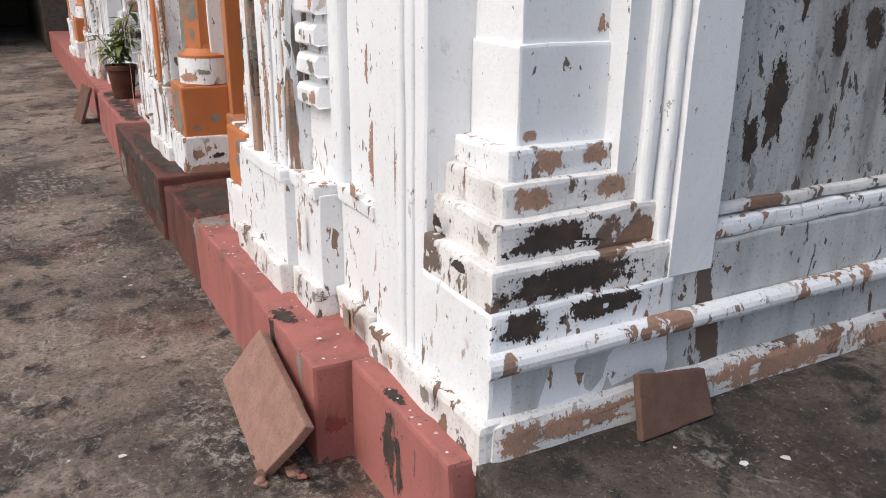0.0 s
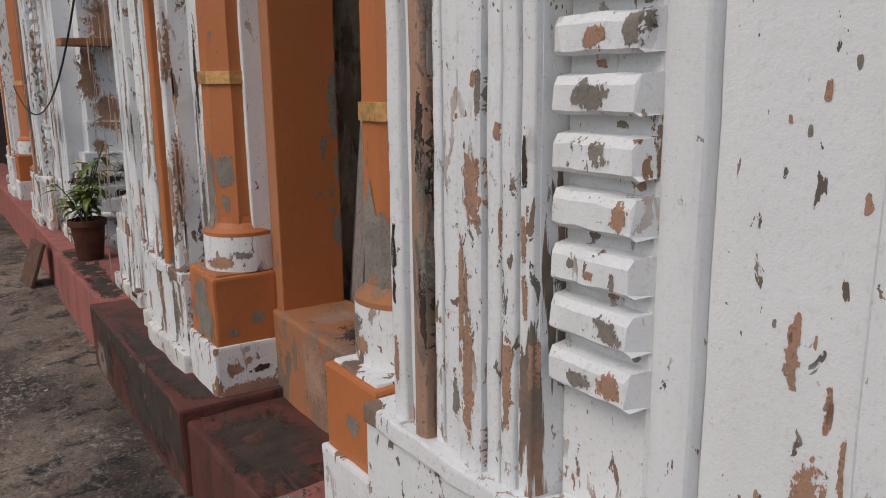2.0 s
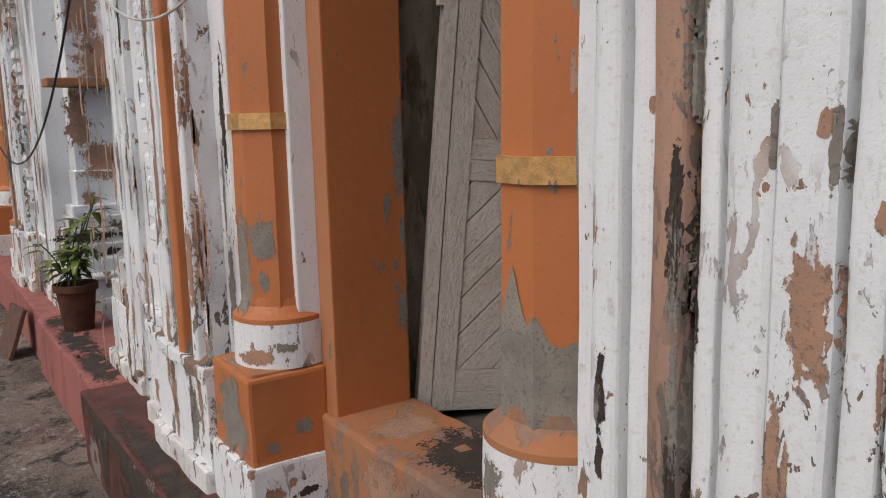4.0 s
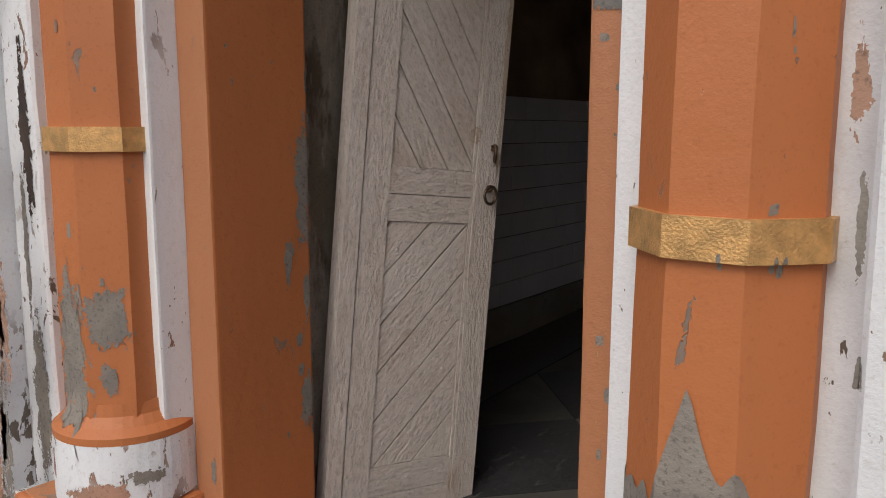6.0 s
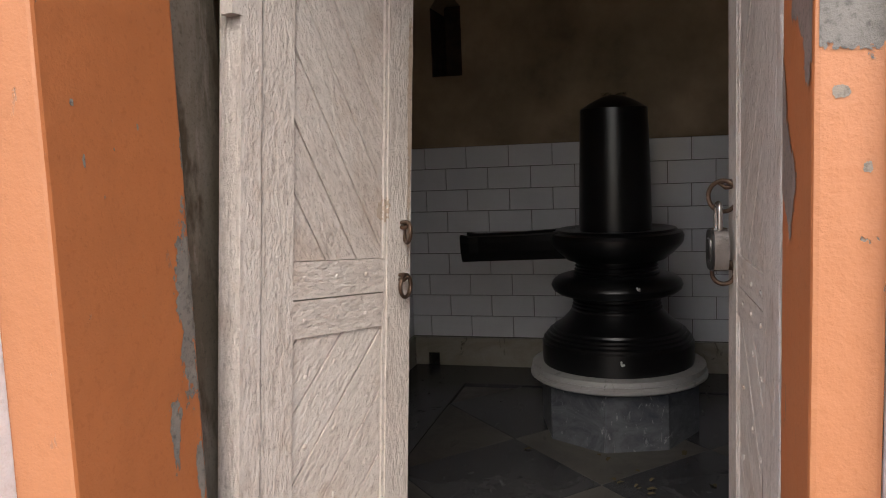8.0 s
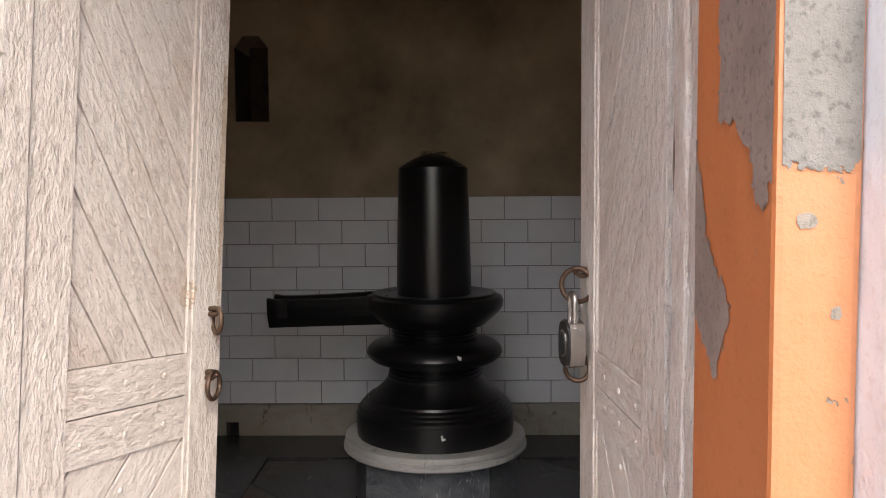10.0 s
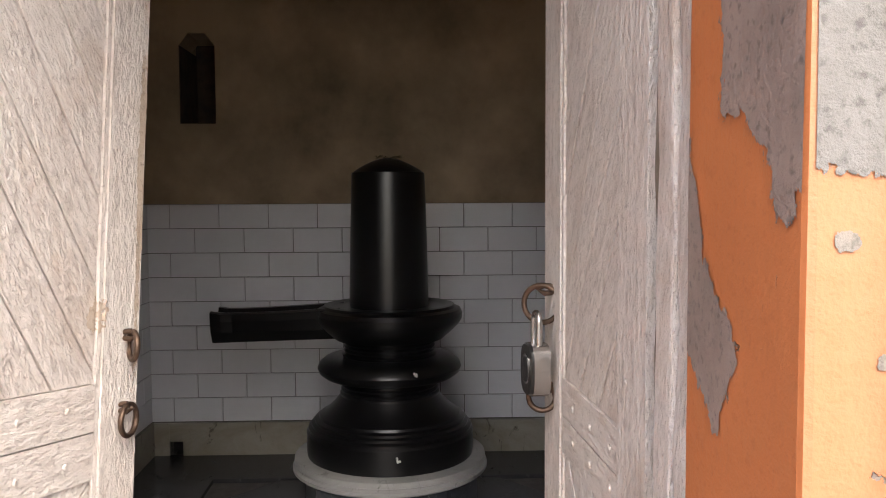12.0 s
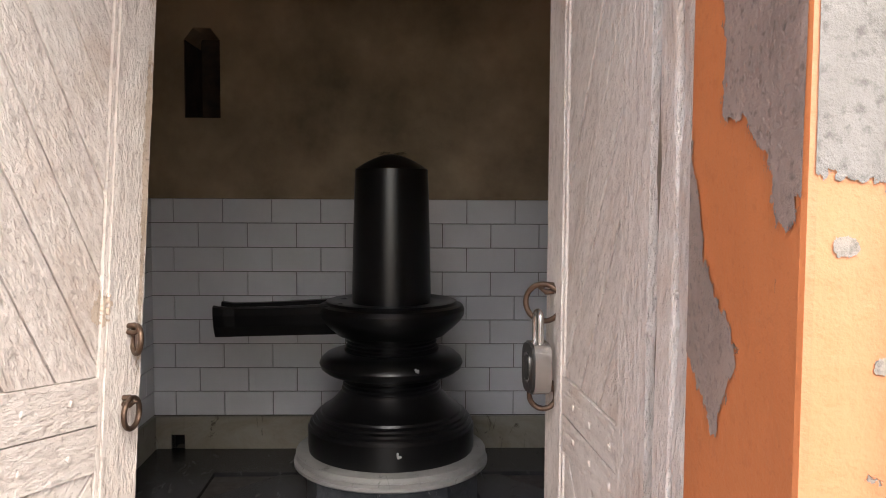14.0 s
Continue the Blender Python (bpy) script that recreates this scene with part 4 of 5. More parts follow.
def peel(parent, axis, fixed, outline, material, soft=0.026, step=0.008):
    """A broad bare sheet on a flat face across axis (0: x, 1: y), bounded by an outline of (along, z)."""
    tree = tree_of(parent)
    us, vs = [p[0] for p in outline], [p[1] for p in outline]
    nu, nv = int((max(us) - min(us)) / step) + 3, int((max(vs) - min(vs)) / step) + 3
    bm = bmesh.new()
    layer = bm.verts.layers.float.new("inward")
    way = Vector((1, 0, 0)) if axis == 0 else Vector((0, -1, 0))
    grid = []
    for i in range(nu):
        row = []
        for j in range(nv):
            u, v = min(us) + step * (i - 1), min(vs) + step * (j - 1)
            inside, near = False, 9.0
            for (ua, va), (ub, vb) in zip(outline, outline[1:] + outline[:1]):
                if (va > v) != (vb > v) and u < (ub - ua) * (v - va) / (vb - va) + ua:
                    inside = not inside
                d = Vector((ub - ua, vb - va))
                f = max(0.0, min(1.0, ((u - ua) * d.x + (v - va) * d.y) / d.length_squared))
                near = min(near, math.hypot(u - ua - f * d.x, v - va - f * d.y))
            p = Vector((fixed, u, v)) if axis == 0 else Vector((u, fixed, v))
            hit = tree.ray_cast(p - way * 0.02, way, 0.032)[0]
            if not hit:
                row.append(None)
                continue
            w = bm.verts.new(hit - way * 0.0012)
            w[layer] = max(0.0, min(1.0, 0.32 + (near if inside else -near) / soft))
            row.append(w)
        grid.append(row)
    for a, b in zip(grid, grid[1:]):
        for j in range(nv - 1):
            quad = (a[j], b[j], b[j + 1], a[j + 1])
            if None not in quad and max(w[layer] for w in quad) > 0.02:
                bm.faces.new(quad)
    bmesh.ops.delete(bm, geom=[w for w in bm.verts if not w.link_faces], context="VERTS")
    part("bare_patch", bm, SHEET[material], parent, smooth=True)


W, D, S = (-1, 0, 0), (-0.707, -0.707, 0), (0, -1, 0)
scars(LEFT_PIL, (
    ((0.9315, 4.713, 1.13), W, 0.082, 0.34, m_grey, 0.2), ((0.9645, 4.6325, 1.222), D, 0.088, 0.115, m_grey, 0.2),
    ((0.966, 4.634, 1.094), D, 0.032, 0.062, m_grey, -0.6), ((0.934, 4.70, 1.40), W, 0.012, 0.03, m_grey, 0),
    ((0.935, 4.64, 0.868), (-0.83, -0.56, 0), 0.10, 0.055, m_brown, 0.1), ((0.985, 4.575, 0.90), (-0.42, -0.9, 0), 0.055, 0.03, m_grey, 0.3),
    ((0.858, 4.70, 0.68), W, 0.20, 0.22, m_grey, 0.3), ((1.03, 4.550, 0.645), S, 0.055, 0.045, m_grey, 0), ((0.93, 4.550, 0.60), S, 0.04, 0.03, m_grey, 0.4),
    ((0.93, 4.5385, 0.455), S, 0.05, 0.035, m_brown, 0), ((1.03, 4.5385, 0.44), S, 0.06, 0.03, m_dark, 0.4), ((0.98, 4.5385, 0.48), S, 0.03, 0.03, m_brown, 0.4),
    ((1.0, 4.5395, 0.365), S, 0.25, 0.06, m_brown, 0)))
scars(RIGHT_PIL, (
    ((0.912, 3.50, 0.90), (-0.9, 0.42, 0), 0.07, 0.08, m_grey, 0.2), ((0.90, 3.46, 0.86), (-0.98, 0.15, 0), 0.06, 0.05, m_brown, 0.4),
    ((0.858, 3.40, 0.66), W, 0.08, 0.05, m_grey, 0)))
# the near shaft has lost its orange coat low down
cx, cy = 1.077, C - 0.619
ringed = octagon(cx, cy, 0.1095)
n8 = 14
bm = bmesh.new()
low, high = [], []
for i in range(8 * n8):
    (xa, ya), (xb, yb) = ringed[i // n8], ringed[(i // n8 + 1) % 8]
    f = (i % n8) / n8
    x, y = xa + (xb - xa) * f, ya + (yb - ya) * f
    peak = (0.13 * max(0.0, 1 - abs(y - 3.468) / 0.042) + 0.05 * max(0.0, 1 - abs(y - 3.41) / 0.03)) * (x < 1.01)
    low.append(bm.verts.new((x, y, 0.985)))
    high.append(bm.verts.new((x + (cx - x) * 0.012, y + (cy - y) * 0.012, 1.175 + peak + 0.022 * noise.noise(Vector((x * 40, y * 40, 0))))))
for i in range(8 * n8):
    j = (i + 1) % (8 * n8)
    bm.faces.new((low[i], low[j], high[j], high[i]))
part("bare_shaft", bm, m_grey, RIGHT_PIL, "grey bare plaster low on the shaft")

scars(door_jamb, (
    ((1.364, 4.4875, 1.47), S, 0.040, 0.26, m_grey, 0.1), ((1.318, 4.4885, 1.30), S, 0.022, 0.10, m_grey, -0.8), ((1.37, 4.4875, 1.22), S, 0.022, 0.12, m_grey, 0.2), ((1.365, 4.4875, 0.98), S, 0.03, 0.16, m_grey, 0.2), ((1.345, 4.4875, 1.12), S, 0.02, 0.03, m_grey, 0.2), ((1.35, 4.4875, 1.05), S, 0.015, 0.03, m_grey, 0.2),
    ((1.26, 3.6855, 1.15), (0, 1, 0), 0.02, 0.14, m_grey, 0.5),
    ((1.1425, 3.662, 1.722), W, 0.012, 0.014, m_grey, 0), ((1.1425, 3.64, 1.655), W, 0.010, 0.01, m_grey, 0), ((1.1425, 3.655, 1.30), W, 0.014, 0.02, m_grey, 0), ((1.1425, 3.64, 1.22), W, 0.012, 0.02, m_grey, 0), ((1.1425, 3.65, 1.13), W, 0.012, 0.018, m_grey, 0),
    ((1.1165, 4.515, 0.88), W, 0.014, 0.06, m_grey, 0)))
peel(door_jamb, 1, 3.6855, [(1.09, 2.7), (1.275, 2.7), (1.268, 1.88), (1.262, 1.80), (1.235, 1.80), (1.19, 1.775), (1.18, 1.735), (1.155, 1.735), (1.14, 1.765), (1.09, 1.765)], m_bare)
peel(door_jamb, 1, 3.6855, [(1.345, 1.805), (1.33, 1.80), (1.29, 1.70), (1.24, 1.66), (1.232, 1.635), (1.25, 1.61), (1.268, 1.575), (1.29, 1.60), (1.315, 1.62), (1.345, 1.64), (1.40, 1.64), (1.40, 1.80)], m_bare, 0.02)
rnd = random.Random(5)
for who, cx, cy in ((LEFT_PIL, 1.045, C + 0.638), (RIGHT_PIL, 1.077, C - 0.619)):
    chips = []
    for i in range(9):
        a = radians(rnd.choice((180, 225, 135)) + rnd.uniform(-9, 9))
        n = Vector((math.cos(a), math.sin(a), 0))
        chips.append((Vector((cx, cy, rnd.uniform(1.1, 2.1))) + n * 0.108, n, rnd.uniform(0.004, 0.011), rnd.uniform(0.008, 0.028), m_grey, 0.1))
    scars(who, chips)
scars(door_jamb, [((rnd.uniform(1.16, 1.36), 4.4885, rnd.uniform(0.8, 2.1)), S, rnd.uniform(0.004, 0.009), rnd.uniform(0.006, 0.02), m_grey, 0.1) for i in range(6)])
scars(door_jamb, [((1.385, rnd.choice((4.4885, 4.4885)), 0.9 + 0.09 * i), (-0.3, -0.95, 0), 0.012, rnd.uniform(0.02, 0.06), m_grey, 0.1) for i in range(10)])
peel(plinth, 0, 0.685, [(4.44, 0.40), (4.44, 0.10), (4.62, 0.09), (4.75, 0.16), (4.95, 0.13), (5.05, 0.22), (5.3, 0.19), (5.6, 0.27), (6.0, 0.24), (6.1, 0.30), (6.25, 0.25), (6.36, 0.40)], m_dark, 0.09, 0.014)
peel(door_jamb, 0, 1.141, [(3.60, 2.7), (3.72, 2.7), (3.72, 1.775), (3.66, 1.755), (3.60, 1.77)], m_joint)
scars(threshold, (((1.30, 4.02, 0.670), (0, 0, 1), 0.30, 0.26, m_dark, 0), ((1.094, 4.18, 0.52), W, 0.20, 0.24, m_brown, 0), ((1.094, 4.02, 0.50), W, 0.10, 0.20, m_dark, 0.5), ((1.25, 4.3, 0.670), (0, 0, 1), 0.14, 0.18, m_brown, 0)))
rows = [((0.955, 2.19, 0.93), W, 0.055, 0.19, m_brown, 0.3), ((0.955, 2.235, 1.18), W, 0.022, 0.10, m_brown, 0.4), ((0.955, 2.175, 1.13), W, 0.012, 0.05, m_brown, 0.4), ((0.955, 2.15, 1.04), W, 0.010, 0.10, m_brown, 0.4),
        ((0.936, 1.945, 0.93), W, 0.024, 0.17, m_brown, 0.2), ((0.936, 1.965, 1.02), W, 0.012, 0.06, m_brown, 0.3), ((0.8475, 2.835, 1.36), W, 0.042, 0.16, m_brown, 0.0), ((0.848, 2.85, 0.98), W, 0.03, 0.30, m_brown, 0.3), ((0.8465, 2.87, 1.15), W, 0.02, 0.22, m_brown, 0.3),
        ((0.848, 2.83, 1.56), W, 0.015, 0.03, m_brown, 0), ((0.855, 2.735, 1.0), W, 0.02, 0.20, m_brown, 0.2), ((0.855, 2.70, 1.42), W, 0.014, 0.10, m_dark, 0.2), ((0.855, 2.70, 1.28), W, 0.016, 0.08, m_brown, 0.2), ((0.8465, 3.135, 1.20), W, 0.016, 0.12, m_dark, 0.2), ((0.8465, 3.135, 1.09), W, 0.015, 0.06, m_dark, 0.2), ((0.8465, 3.135, 0.93), W, 0.018, 0.12, m_brown, 0.2),
        ((0.835, 2.55, 0.60), W, 0.03, 0.16, m_brown, 0.2), ((0.913, 2.25, 0.80), W, 0.05, 0.05, m_brown, 0.0), ((0.868, 2.2, 0.40), W, 0.09, 0.09, m_brown, 0.0),
        ((0.960, 4.90, 1.60), W, 0.035, 0.34, m_dark, 0.2), ((0.960, 4.93, 1.35), W, 0.02, 0.3, m_grey, 0.2), ((0.960, 4.91, 1.0), W, 0.06, 0.34, m_grey, 0.3), ((0.8635, 5.075, 1.1), W, 0.035, 0.7, m_grey, 0.2), ((0.8635, 5.08, 1.75), W, 0.028, 0.4, m_grey, -0.2),
        ((0.8535, 5.228, 1.08), W, 0.05, 0.62, m_grey, 0.2), ((0.8475, 5.30, 1.5), W, 0.03, 0.5, m_brown, 0.2), ((0.836, 5.25, 0.6), W, 0.06, 0.24, m_brown, 0.0), ((0.836, 5.02, 0.6), W, 0.08, 0.2, m_grey, 0.0),
        ((0.8475, 5.32, 1.95), W, 0.05, 0.5, m_grey, 0.2), ((0.93, 1.73, 0.85), W, 0.05, 0.03, m_dark, 0.2), ((0.93, 1.62, 0.77), W, 0.07, 0.025, m_dark, 0.2)]
scars(wall_front, rows)
RIB_LOSS = {8: ((2.55, 0, 0.06, 0.04),), 7: ((2.53, 0, 0.05, 0.045), (2.60, 0, 0.02, 0.02)), 6: ((2.50, 0, 0.03, 0.05),), 5: ((2.57, 0, 0.05, 0.035),), 4: ((2.51, 0, 0.04, 0.045),),
            3: ((2.575, -0.006, 0.055, 0.034), (2.495, 0.004, 0.034, 0.056)), 2: ((2.585, -0.002, 0.07, 0.044),), 1: ((2.555, 0, 0.04, 0.044),), 0: ((2.51, 0, 0.036, 0.05),),
            -1: ((2.62, 0, 0.018, 0.018), (2.575, -0.012, 0.022, 0.016), (2.52, -0.01, 0.014, 0.03)), -2: ((2.53, -0.004, 0.06, 0.046),), -3: ((2.52, 0, 0.05, 0.04), (2.60, -0.01, 0.05, 0.03))}
for k, losses in RIB_LOSS.items():
    scars(wall_front, [((0.905, y, 1.341 + 0.0965 * k + dz), W, w, h, m_grey if (k + i) % 3 else m_brown, 0.1) for i, (y, dz, w, h) in enumerate(losses)])
    scars(wall_front, [((0.945, 2.50 + 0.05 * (k % 3), 1.389 + 0.0965 * k), W, 0.022, 0.014, m_grey if k % 2 else m_brown, 0.0)])
scars(wall_front, [((0.962, 3.318, 1.64), W, 0.016, 0.085, m_brown, 0.0), ((0.962, 3.308, 1.50), W, 0.008, 0.11, m_grey, 0.2), ((0.962, 3.300, 1.36), W, 0.009, 0.04, m_grey, 0.2), ((0.962, 3.232, 1.315), W, 0.010, 0.028, m_grey, 0.3), ((0.962, 3.258, 1.345), W, 0.007, 0.014, m_brown, 0.3), ((0.962, 3.235, 1.272), W, 0.007, 0.02, m_brown, 0.3), ((0.962, 3.315, 1.78), W, 0.010, 0.08, m_grey, 0.3)])
dark = [((1.17, Y + 0.0095, 0.745), 0.36, 0.075, m_dark), ((1.03, Y - 0.003, 0.655), 0.12, 0.075, m_dark), ((1.26, Y - 0.003, 0.67), 0.22, 0.06, m_dark), ((1.13, Y + 0.0385, 0.85), 0.26, 0.07, m_dark), ((1.08, Y + 0.071, 0.94), 0.09, 0.055, m_brown), ((1.32, Y + 0.071, 0.945), 0.07, 0.05, m_brown), ((1.14, Y + 0.097, 1.02), 0.08, 0.05, m_brown), ((1.28, Y + 0.097, 1.025), 0.06, 0.045, m_brown), ((1.07 + 0.04, Y + 0.138, 1.075), 0.035, 0.03, m_brown), ((1.31, Y + 0.132, 1.325), 0.022, 0.05, m_brown)]
scars(wall_front, [(at, S, w, h, m, 0.2) for at, w, h, m in dark])
panel = [((1.84, 1.12), 0.07, 0.26, m_dark), ((1.76, 1.02), 0.05, 0.12, m_dark), ((2.06, 1.28), 0.05, 0.14, m_dark), ((2.2, 1.30), 0.07, 0.12, m_dark), ((1.8, 1.62), 0.22, 0.2, m_dark), ((2.1, 1.66), 0.3, 0.14, m_dark), ((2.35, 1.15), 0.10, 0.2, m_dark), ((2.02, 1.02), 0.03, 0.10, m_dark), ((2.5, 1.5), 0.12, 0.3, m_brown), ((2.0, 1.48), 0.03, 0.16, m_dark), ((1.9, 1.38), 0.025, 0.12, m_dark)]
scars(wall_side, [((x, Y + 0.053, z), S, w, h, m, -0.3) for (x, z), w, h, m in panel])
scars(wall_side, [((x, Y - 0.033, z), S, w, h, m, 0.1) for x, z, w, h, m in ((1.2, 0.375, 0.30, 0.06, m_brown), (1.9, 0.37, 0.5, 0.09, m_brown), (2.6, 0.36, 0.5, 0.10, m_brown), (1.02, 0.37, 0.10, 0.09, m_brown))])
scars(plinth, (((0.831, 1.80, 0.20), W, 0.07, 0.20, m_dark, 0.2), ((0.831, 1.74, 0.17), W, 0.03, 0.2, m_dark, 0.2), ((0.862, 1.82, 0.334), (0, 0, 1), 0.10, 0.04, m_dark, 0), ((0.755, 2.48, 0.334), (0, 0, 1), 0.12, 0.07, m_dark, 0), ((0.711, 2.49, 0.24), W, 0.06, 0.2, m_dark, -0.3), ((0.711, 2.20, 0.27), W, 0.05, 0.10, m_grey, 0), ((0.78, 2.078, 0.12), S, 0.07, 0.05, m_red, 0),
               ((0.88, 4.10, 0.320), (0, 0, 1), 0.62, 0.28, m_dark, 0), ((0.79, 3.65, 0.332), (0, 0, 1), 0.16, 0.12, m_grey, 0.2), ((0.711, 3.70, 0.28), W, 0.10, 0.10, m_grey, -0.6),
               ((0.681, 5.1, 0.18), W, 0.7, 0.26, m_dark, 0), ((0.681, 4.62, 0.2), W, 0.12, 0.24, m_dark, 0), ((0.755, 5.2, 0.379), (0, 0, 1), 0.9, 0.10, m_dark, 0), ((0.731, 6.4, 0.22), W, 0.10, 0.2, m_dark, 0),
               ((0.84, 6.65, 0.354), (0, 0, 1), 0.6, 0.14, m_dark, 0), ((0.85, 7.3, 0.354), (0, 0, 1), 0.7, 0.16, m_dark, 0), ((0.84, 7.8, 0.354), (0, 0, 1), 0.3, 0.14, m_dark, 0), ((0.80, 4.7, 0.354), (0, 0, 1), 0.24, 0.12, m_dark, 0)))
second = [o for o in scene.objects if o.name == "wall_side.001"][0]
Y2 = Y
scars([o for o in scene.objects if o.name == "wall_front.001"][0], [((x, Y2 + 0.135, z), S, w, h, m, 0.2) for x, z, w, h, m in ((1.12, 1.62, 0.14, 0.34, m_brown), (1.26, 1.35, 0.22, 0.26, m_brown), (1.3, 2.0, 0.3, 0.34, m_brown), (1.2, 2.35, 0.2, 0.4, m_brown), (1.15, 1.08, 0.08, 0.14, m_brown))])
scars(second, [((x, Y2 + 0.003, z), S, w, h, m, 0.2) for x, z, w, h, m in ((1.15, 0.74, 0.4, 0.06, m_dark), (1.1, 0.85, 0.34, 0.06, m_dark), (1.1, 0.55, 0.2, 0.14, m_brown))])

rnd = random.Random(21)
many = []
for i in range(120):
    y = rnd.uniform(4.85, 6.7)
    if 5.07 < y < 5.21:
        continue
    many.append(((0.86, y, rnd.uniform(0.45, 2.6)), W, rnd.uniform(0.015, 0.05), rnd.uniform(0.06, 0.35), rnd.choice((m_grey, m_brown, m_grey, m_brown)), 0.1))
for i in range(26):
    y = rnd.uniform(2.68, 3.15)
    many.append(((0.88, y, rnd.uniform(0.45, 1.9)), W, rnd.uniform(0.006, 0.014), rnd.uniform(0.02, 0.10), rnd.choice((m_grey, m_brown, m_brown)), 0.1))
for i in range(14):
    many.append(((0.86, rnd.uniform(1.6, 3.15), rnd.uniform(0.37, 0.42)), W, rnd.uniform(0.02, 0.06), rnd.uniform(0.03, 0.07), rnd.choice((m_grey, m_brown)), 0.1))
for i in range(18):
    many.append(((0.955, rnd.uniform(2.13, 2.36), rnd.uniform(0.85, 2.2)), W, rnd.uniform(0.004, 0.010), rnd.uniform(0.010, 0.035), rnd.choice((m_brown, m_brown, m_grey)), 0.1))
for i in range(12):
    many.append(((0.845, C - 1.072 + rnd.uniform(-0.012, 0.012), rnd.uniform(0.85, 2.2)), W, rnd.uniform(0.010, 0.022), rnd.uniform(0.05, 0.2), rnd.choice((m_grey, m_dark, m_bare)), 0.1))
scars(wall_front, many)
scars(plinth, [((0.681, rnd.uniform(4.6, 6.2), rnd.uniform(0.08, 0.3)), W, rnd.uniform(0.06, 0.22), rnd.uniform(0.06, 0.2), rnd.choice((m_dark, m_dark, m_grey)), 0.1) for i in range(12)])
copy = [o for o in scene.objects if o.name == "wall_front.001"][0]
scars(copy, [((0.87, rnd.uniform(1.6, 3.2), rnd.uniform(0.4, 2.8)), W, rnd.uniform(0.02, 0.09), rnd.uniform(0.08, 0.5), rnd.choice((m_grey, m_brown, m_brown)), 0.1) for i in range(85)])

m_rust = m_make_patch("rust_stain", (0.50, 0.42, 0.34), (0.43, 0.34, 0.26), True)
tree = tree_of(left)
for at, w, h in (((0.375, -0.024, 1.01), 0.035, 0.05), ((0.456, -0.026, 1.2), 0.012, 0.5)):
    part("rust_stain", scar(tree, at, S, w, h, at[0] * 40 + at[2]), m_rust, left, "brown rust stain", True)

# ---- loose things outside ----
slab = tagged(finish(rough_box(-0.016, 0.016, -0.305, 0.25, 0, 0.275, 0.06, 0.004, 50.0, 0.006), "stone_slab", m_stone), "flat red sandstone slab leaning on the plinth", "stone slab")
slab.matrix_basis = pose(0.565, 2.35, 0.010, 7, 24, 0)
for v in slab.data.vertices:
    v.co.y += (0.125 - v.co.z) * 0.45
shard = tagged(finish(rough_box(-0.13, 0.13, -0.011, 0.011, 0, 0.17, 0.05, 0.003, 52.0, 0.005), "tile_shard", m_shard), "broken brown tile leaning on the wall foot", "tile shard")
for v in shard.data.vertices:
    v.co.x += v.co.z * 0.12 if v.co.x < 0 else -v.co.z * 0.04
    v.co.z *= 1 - 0.9 * (v.co.x + 0.14)
shard.matrix_basis = pose(1.445, 1.345, 0.327, -20, 0, 3)
far_slab = tagged(finish(rough_box(-0.015, 0.015, -0.16, 0.16, 0, 0.36, 0.06, 0.004, 54.0, 0.006), "stone_slab", m_shard), "dark weathered stone slab propped on the plinth", "stone slab")
far_slab.matrix_basis = pose(0.58, 8.55, 0.0, 0, 20, 8)

pot = thing("flower_pot", "terracotta pot with a leafy green plant on the plinth", "flower pot")
PX, PY, PZ = 0.915, 7.55, 0.346
part("body", lathe([(0.080, PZ), (0.086, PZ + 0.01), (0.112, PZ + 0.24), (0.115, PZ + 0.245), (0.128, PZ + 0.25), (0.130, PZ + 0.29), (0.119, PZ + 0.292), (0.114, PZ + 0.26)], 36, (PX, PY)), m_terra, pot, smooth=True)
part("soil", lathe([(0.113, PZ + 0.255), (0.10, PZ + 0.268), (0.01, PZ + 0.272)], 24, (PX, PY)), m_soil, pot)
rnd = random.Random(7)


def leaf_blade(bm, at, way, size):
    way = way.normalized()
    side = way.cross(Vector((0, 0, 1))).normalized() if abs(way.z) < 0.98 else Vector((1, 0, 0))
    up = side.cross(way)
    mid = [at + way * size * f + up * size * (-0.5 * (f - 0.1) ** 2) for f in (0, 0.3, 0.65, 1.0)]
    wide = (0.0, 0.19, 0.16, 0.0)
    a, d = bm.verts.new(mid[0]), bm.verts.new(mid[3])
    l = [bm.verts.new(mid[i] + side * wide[i] * size + up * 0.05 * size) for i in (1, 2)]
    r = [bm.verts.new(mid[i] - side * wide[i] * size + up * 0.05 * size) for i in (1, 2)]
    c = [bm.verts.new(mid[i]) for i in (1, 2)]
    for f in ((a, l[0], c[0]), (a, c[0], r[0]), (l[0], l[1], c[1], c[0]), (c[0], c[1], r[1], r[0]), (l[1], d, c[1]), (c[1], d, r[1])):
        bm.faces.new(f)


